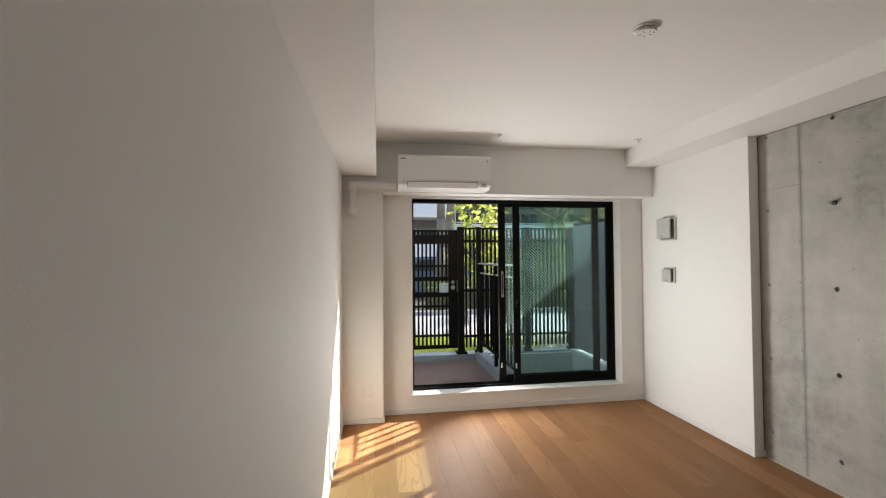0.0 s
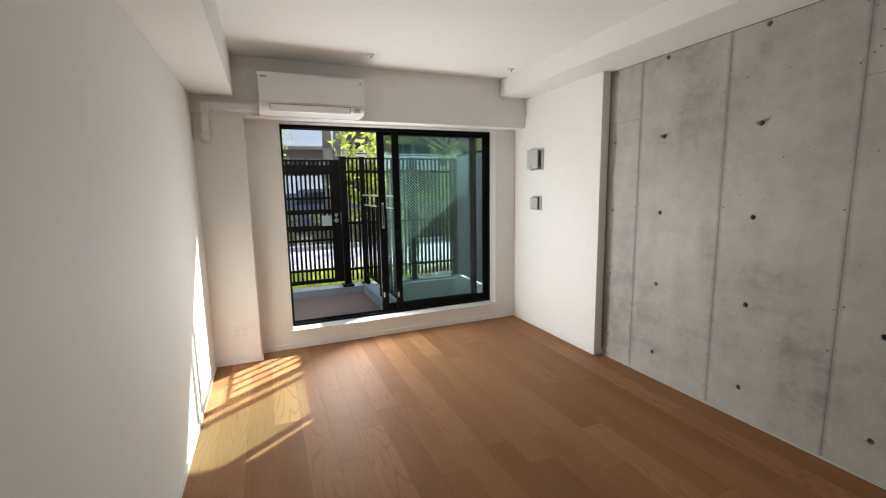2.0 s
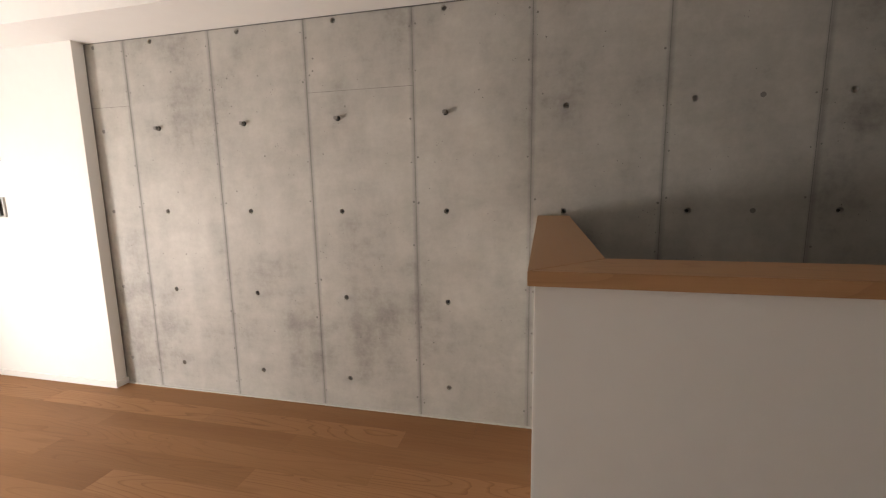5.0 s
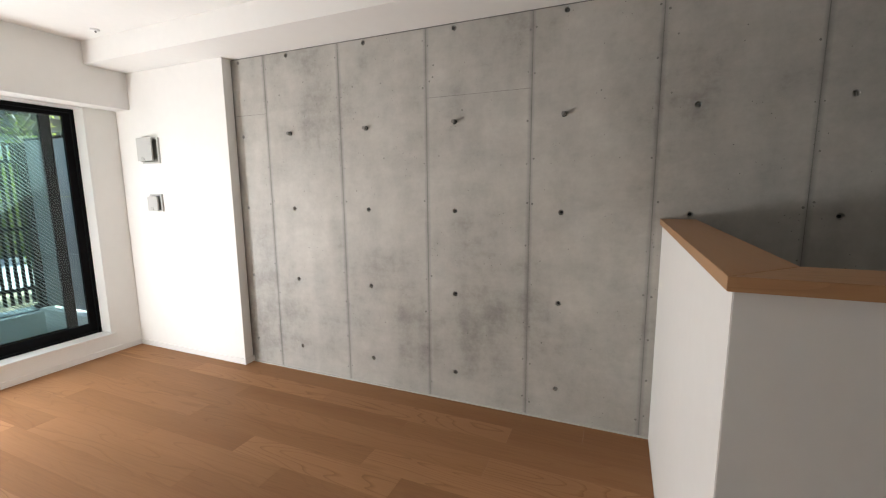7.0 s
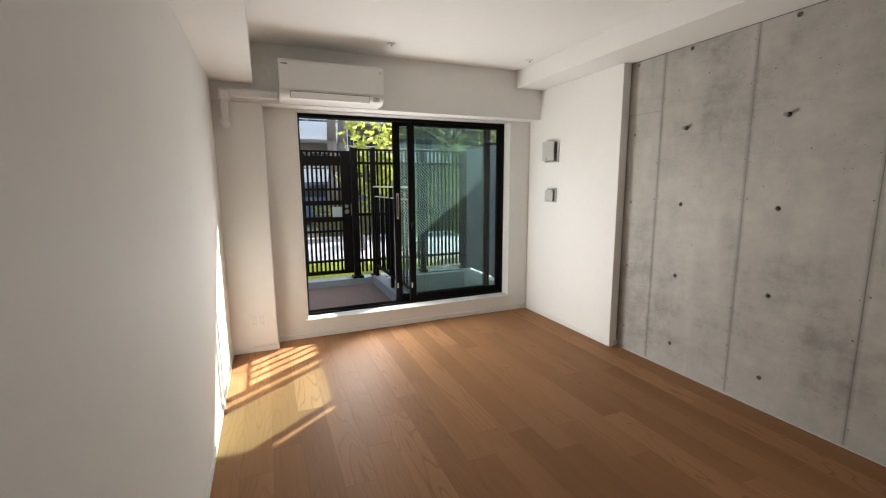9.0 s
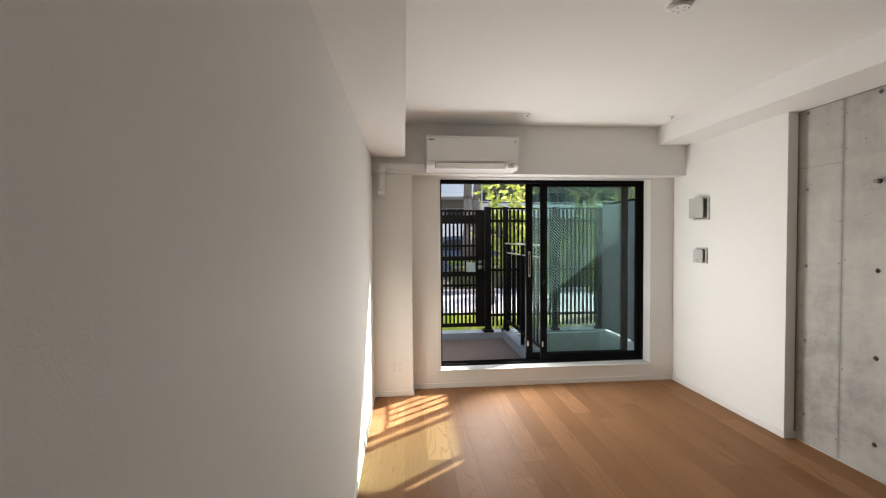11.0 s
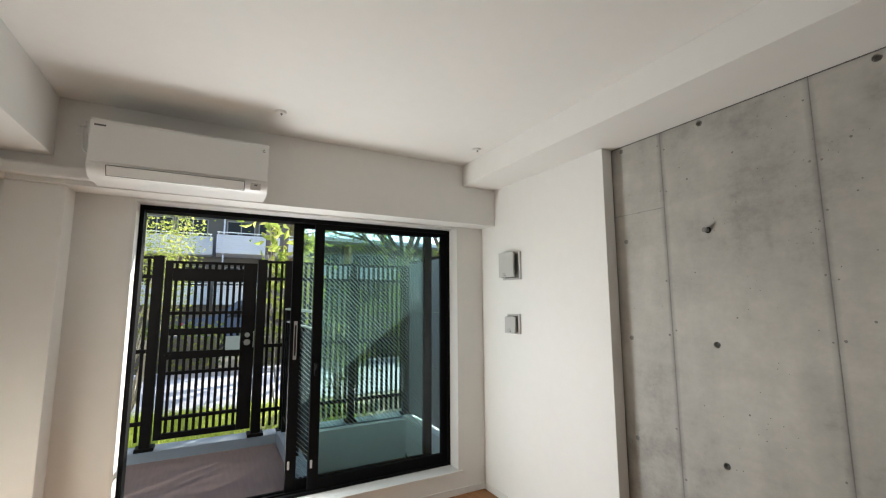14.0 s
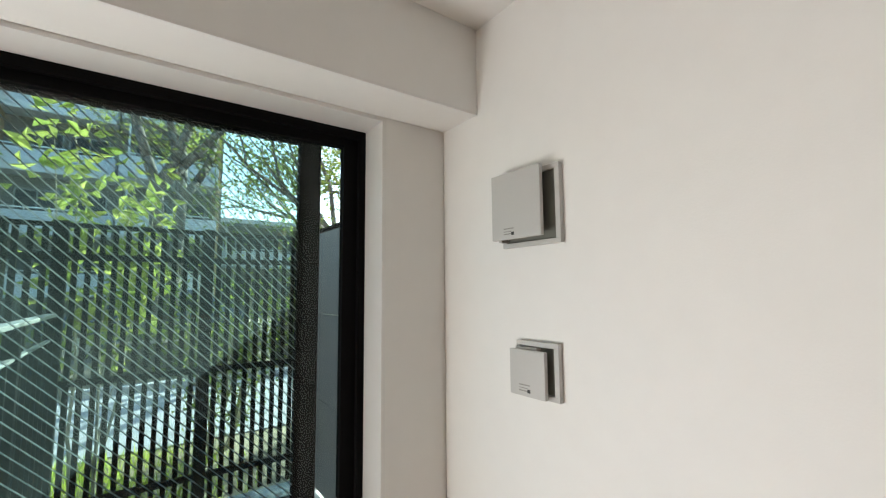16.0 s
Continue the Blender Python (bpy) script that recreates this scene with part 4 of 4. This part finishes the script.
def tree(name, label, x, y, trunks, height, radius, material, seed, leaves, leaf_size, spread=0.5, cloud=0.35, depth=3):
    r = random.Random(seed)
    t = thing(name, label, "tree", (x, y, -0.06))
    bm, tips = bmesh.new(), []
    for k in range(trunks):
        a = r.uniform(0, 6.28) if trunks != 2 else 0.65 + k * math.pi
        lean = Vector((math.cos(a) * 0.025, math.sin(a) * 0.025, 1)) if trunks > 1 else Vector((0.03, 0, 1))
        grow(bm, r, (math.cos(a) * 0.2 * (trunks > 1), math.sin(a) * 0.2 * (trunks > 1), 0), lean, height * 0.45, radius, depth, tips, spread)
    part("trunk", bm, BARK, t, "", True)
    pts = []
    for _ in range(leaves):
        c = Vector(r.choice(tips))
        pts.append(c + Vector((r.gauss(0, cloud), r.gauss(0, cloud), r.gauss(-0.05, cloud * 0.8))))
    leafy("crown", pts, leaf_size, material, t, 0.4, seed)
    return t


tree("street_tree", "grey-barked street tree with yellowing leaves behind the fence", 2.34, 13.4, 2, 8.0, 0.18, LEAF_Y, 21, 10000, 0.10, 0.5, 0.5)
tree("street_tree", "spreading street tree with sparse green leaves", 6.3, 12.8, 3, 6.0, 0.12, LEAF_G, 5, 9000, 0.11, 0.6, 0.5)
tree("street_tree", "tall green street tree across the road", 12.5, 22.0, 3, 9.0, 0.2, LEAF_G, 9, 7000, 0.16, 0.6, 0.6)
tree("street_tree", "tall green street tree across the road", -8.0, 22.0, 3, 8.0, 0.2, LEAF_G, 12, 6000, 0.16, 0.6, 0.6)


def shrub(name, label, x, y, h, w, material, seed, leaves, leaf_size, stems=9, bare=1):
    r = random.Random(seed)
    t = thing(name, label, "shrub", (x, y, -0.06))
    bm, pts = bmesh.new(), []
    for k in range(stems):
        a, l = r.uniform(0, 6.28), r.uniform(0.65, 1.0) * h
        p = Vector((math.cos(a) * 0.08, math.sin(a) * 0.08, 0))
        d = Vector((math.cos(a) * w / h * 0.5, math.sin(a) * w / h * 0.5, 1))
        for i in range(6):
            q = p + d * l / 6 + Vector((r.gauss(0, 0.03), r.gauss(0, 0.03), 0))
            rod(bm, p, q, 0.013 * (1 - i / 7), 0.013 * (1 - (i + 1) / 7), 5)
            if i in (1, 2, 3):
                tw = Vector((r.gauss(0, 0.16), r.gauss(0, 0.16), r.uniform(0.15, 0.4)))
                rod(bm, q, q + tw, 0.005, 0.002, 4)
            if i >= bare:
                for _ in range(int(leaves / stems / (6 - bare))):
                    pts.append(p.lerp(q, r.random()) + Vector((r.gauss(0, 0.11), r.gauss(0, 0.11), r.gauss(0, 0.09))))
            p = q
    tagged(part("stem", bm, STEM, t), "pale twiggy stems", kind="stuff")
    leafy("foliage", pts, leaf_size, material, t, 0.2, seed)
    return t


shrub("shrub", "tall yellow-green shrub behind the fence", 0.05, 7.3, 2.75, 1.3, LEAF_Y, 31, 3600, 0.048, 24, 4)
shrub("shrub", "tall yellow-green shrub behind the fence", -0.85, 7.5, 3.0, 1.2, LEAF_Y, 32, 3600, 0.048, 24, 4)
shrub("shrub", "slender shrub with drooping yellow-green leaves behind the fence", 1.78, 6.72, 3.05, 0.50, LEAF_Y, 33, 420, 0.15, 5, 3)
shrub("shrub", "slender green shrub behind the fence", 2.7, 7.4, 2.1, 0.8, LEAF_G, 34, 2200, 0.05, 14, 1)
shrub("shrub", "slender green shrub behind the fence", 4.0, 7.5, 2.5, 1.3, LEAF_G, 35, 5000, 0.05, 20, 1)
shrub("shrub", "tall twiggy shrub behind the fence", 5.3, 7.6, 3.2, 1.5, LEAF_G, 36, 5200, 0.05, 22, 1)

blades_v, blades_f = [], []
for _ in range(9000):
    x, y = rng.triangular(-3.0, 2.9, 0.6), rng.uniform(6.02, 7.7)
    h, a = rng.uniform(0.05, 0.17), rng.uniform(0, 6.28)
    c, s = math.cos(a) * 0.006, math.sin(a) * 0.006
    i = len(blades_v)
    blades_v += [(x - c, y - s, -0.06), (x + c, y + s, -0.06), (x + rng.gauss(0, 0.04), y + rng.gauss(0, 0.04), -0.06 + h)]
    blades_f.append((i, i + 1, i + 2))
me = bpy.data.meshes.new("grass")
me.from_pydata(blades_v, [], blades_f)
me.materials.append(GRASS)
tagged(new("grass", me), "bright green grass strip outside the fence", "grass", kind="stuff")


def hedge(x0, x1, y0, y1, h, seed, label):
    r = random.Random(seed)
    t = thing("hedge", label, "hedge", ((x0 + x1) / 2, (y0 + y1) / 2, -0.05))
    w, d = (x1 - x0) / 2, (y1 - y0) / 2
    part("core", box(bmesh.new(), -w + 0.12, -d + 0.12, 0, w - 0.12, d - 0.12, h - 0.15, 0.05), BARK, t)
    pts = []
    for _ in range(int((x1 - x0) * h * 650)):
        x, z = r.uniform(-w, w), r.uniform(0.02, h)
        y = r.choice((-d, -d, d)) + r.gauss(0, 0.06)
        if r.random() < 0.3:
            y, z = r.uniform(-d, d), h + r.gauss(0, 0.05)
        pts.append((x, y, z))
    leafy("foliage", pts, 0.10, LEAF_H, t, 0.0, seed)


hedge(-9, 1.2, 11.6, 12.4, 0.85, 3, "clipped green hedge across the street")
hedge(1.5, 4.1, 11.7, 12.5, 0.75, 4, "clipped green hedge across the street")
hedge(4.2, 14, 11.6, 12.5, 1.25, 6, "clipped green hedge across the street")


def car(x, y, paint, label):
    """A compact car seen from the side: shell, glass, wheels and lamps."""
    t = thing("car", label, "car", (x, y, -0.05))
    prof = [(-2.05, 0.28), (-2.1, 0.55), (-2.0, 0.85), (-1.2, 0.95), (-0.62, 1.42), (0.9, 1.47), (1.6, 1.0), (2.0, 0.92), (2.08, 0.6), (2.02, 0.28)]
    bm = extruded([(b, c) for b, c in prof], -0.8, 0.8)
    bmesh.ops.rotate(bm, verts=bm.verts, matrix=Matrix.Rotation(radians(-90), 3, "Z"))
    bmesh.ops.bevel(bm, geom=list(bm.edges), offset=0.06, segments=2, affect="EDGES")
    part("body", bm, paint, t)
    for side in (-1, 1):
        prof2 = [(-1.0, 0.98), (-0.58, 1.36), (0.1, 1.40), (0.1, 0.98)]
        prof3 = [(0.16, 0.98), (0.16, 1.40), (0.85, 1.40), (1.35, 1.0)]
        for pr in (prof2, prof3):
            bm = bmesh.new()
            bm.faces.new([bm.verts.new((u, side * 0.806, v)) for u, v in pr])
            r = bmesh.ops.extrude_face_region(bm, geom=list(bm.faces))
            bmesh.ops.translate(bm, verts=[v for v in r["geom"] if isinstance(v, bmesh.types.BMVert)], vec=(0, -side * 0.02, 0))
            part("side_window", bm, WINGLASS, t)
        for u in (-1.3, 1.3):
            wheel = part("wheel", rod(bmesh.new(), (u, side * 0.82, 0.30), (u, side * 0.62, 0.30), 0.30, 0.30, 28), RUBBER, t)
            part("rim", rod(bmesh.new(), (u, side * 0.828, 0.30), (u, side * 0.815, 0.30), 0.19, 0.2, 20), STEEL, wheel)
        cube("headlight", (2.0, side * 0.55 - 0.12, 0.66, 2.09, side * 0.55 + 0.12, 0.8), PLATEGLASS, t, "", 0.01)
        cube("tail_light", (-2.11, side * 0.6 - 0.1, 0.66, -2.0, side * 0.6 + 0.1, 0.84), TAIL, t, "", 0.01)
    return t


car(2.3, 15.9, CARPAINT, "dark blue car parked across the street")
car(-4.0, 15.9, CARWHITE, "white car parked across the street")


# ---- apartment building across the street ----
def building(x0, x1, y, floors, lift, label, bayw=4.4):
    """A block with a loggia, window and clad balcony in each bay of each storey, every other bay standing forward."""
    b = thing("apartment_building", label, "building", (x0, y, -0.06))
    W = x1 - x0
    H = lift + floors * 2.85 + 0.3
    cube("wall", (0, 0, 0, W, 9, H), FACADE, b)
    cube("roof", (-0.3, -1.6, H + 0.002, W + 0.3, 9.3, H + 0.3), BALCONY, b, "pale roof slab")
    k = 0
    x = W - bayw - 0.3
    while x > 0:
        out = 1.2 if k % 2 else 2.4
        for f in range(floors):
            z = lift + f * 2.85 + 0.35
            for wx in (0.5, 2.3):
                wf = cube("window", (x + wx, -0.05, z + 0.1, x + wx + 1.6, -0.0005, z + 2.0), WINFRAME, b)
                for m_ in range(2):
                    cube("pane", (x + wx + 0.06 + m_ * 0.77, -0.062, z + 0.16, x + wx + 0.77 + m_ * 0.77, -0.0505, z + 1.94), WINGLASS, wf)
            if f or lift > 0.5:
                cube("balcony_slab", (x, -out, z - 0.25, x + bayw - 0.25, -0.001, z - 0.05), BALCONY, b)
                bal = new("balcony")
                bal.parent = b
                for s in range(9):
                    cube("board", (x - 0.02, -out - 0.03, z - 0.22 + s * 0.115, x + bayw - 0.23, -out, z - 0.113 + s * 0.115), BALCONY, bal)
                cube("side_board", (x + bayw - 0.23, -out, z - 0.22, x + bayw - 0.20, -0.1, z + 0.81), BALCONY, bal)
                cube("handrail", (x, -out - 0.02, z + 0.92, x + bayw - 0.25, -out + 0.03, z + 0.97), RAILTOP, bal)
                for px in range(5):
                    bx = x + 0.05 + px * (bayw - 0.4) / 4
                    cube("baluster", (bx, -out - 0.01, z + 0.815, bx + 0.04, -out + 0.02, z + 0.92), RAILTOP, bal)
                if k % 2 == 0:
                    cube("end_wall", (x + bayw - 0.20, -out * 0.7, z - 0.25, x + bayw - 0.02, -0.001, z + 2.58), FACADE_OCHRE, b, "ochre end wall")
                    cube("drainpipe", (x + 0.3, -out - 0.12, z - 0.3, x + 0.38, -out - 0.04, z + 2.5), BALCONY, b)
        x -= bayw
        k += 1
    return b


building(-28, 5.6, 30.0, 4, 1.2, "dark apartment building with staggered white clad balconies")
building(5.9, 46, 36.0, 2, 0.2, "low apartment building with white clad balconies behind trees")


# ---- floor planks ----
ROW0, PW = 0.094, 0.1475
JOINT = {0: 2.15, 1: 2.33, 3: 1.90, 4: 2.155, 5: 2.41, 7: 1.85, 8: 2.04, 10: 1.746}
rng = random.Random(7)
lengths = (0.9, 1.2, 1.5)
shared = {}


def plank_mesh(w, l):
    key = (round(w, 3), round(l, 3))
    if key not in shared:
        shared[key] = mesh_of("plank", box(bmesh.new(), 0, 0, -0.0155, w, l, 0.0, 0.0002), PLANK)
    return shared[key]


def lay(x0, x1, y0, y1):
    ob = new("plank", plank_mesh(x1 - x0 - 0.0004, y1 - y0 - 0.0009))
    ob.parent = floor
    ob.location = (x0, y0, 0)


row = -1
while ROW0 + row * PW < CONC - 0.012:
    x0 = max(LEFT + 0.001, ROW0 + row * PW)
    x1 = min(CONC - 0.0125, ROW0 + (row + 1) * PW)
    south = SOUTH if x1 <= HWX + 0.001 else HWY
    if x0 < HWX < x1:
        lay(x0, HWX, -1.6, HWY)
        lay(x0, HWX, SOUTH, -1.6)
    joint = JOINT.get(row, 1.6 + (row * 0.53) % 1.1)
    cuts = [joint]
    while cuts[-1] < NORTH - 0.05:
        cuts.append(cuts[-1] + rng.choice(lengths))
    cuts[-1] = NORTH - 0.002
    low = [joint]
    while low[-1] > south + 0.05:
        low.append(low[-1] - rng.choice(lengths))
    low[-1] = south + 0.001
    edges = sorted(set(low[1:] + cuts))
    for a, b in zip(edges, edges[1:]):
        if b - a > 0.02:
            lay(x0, x1, a, b)
    row += 1
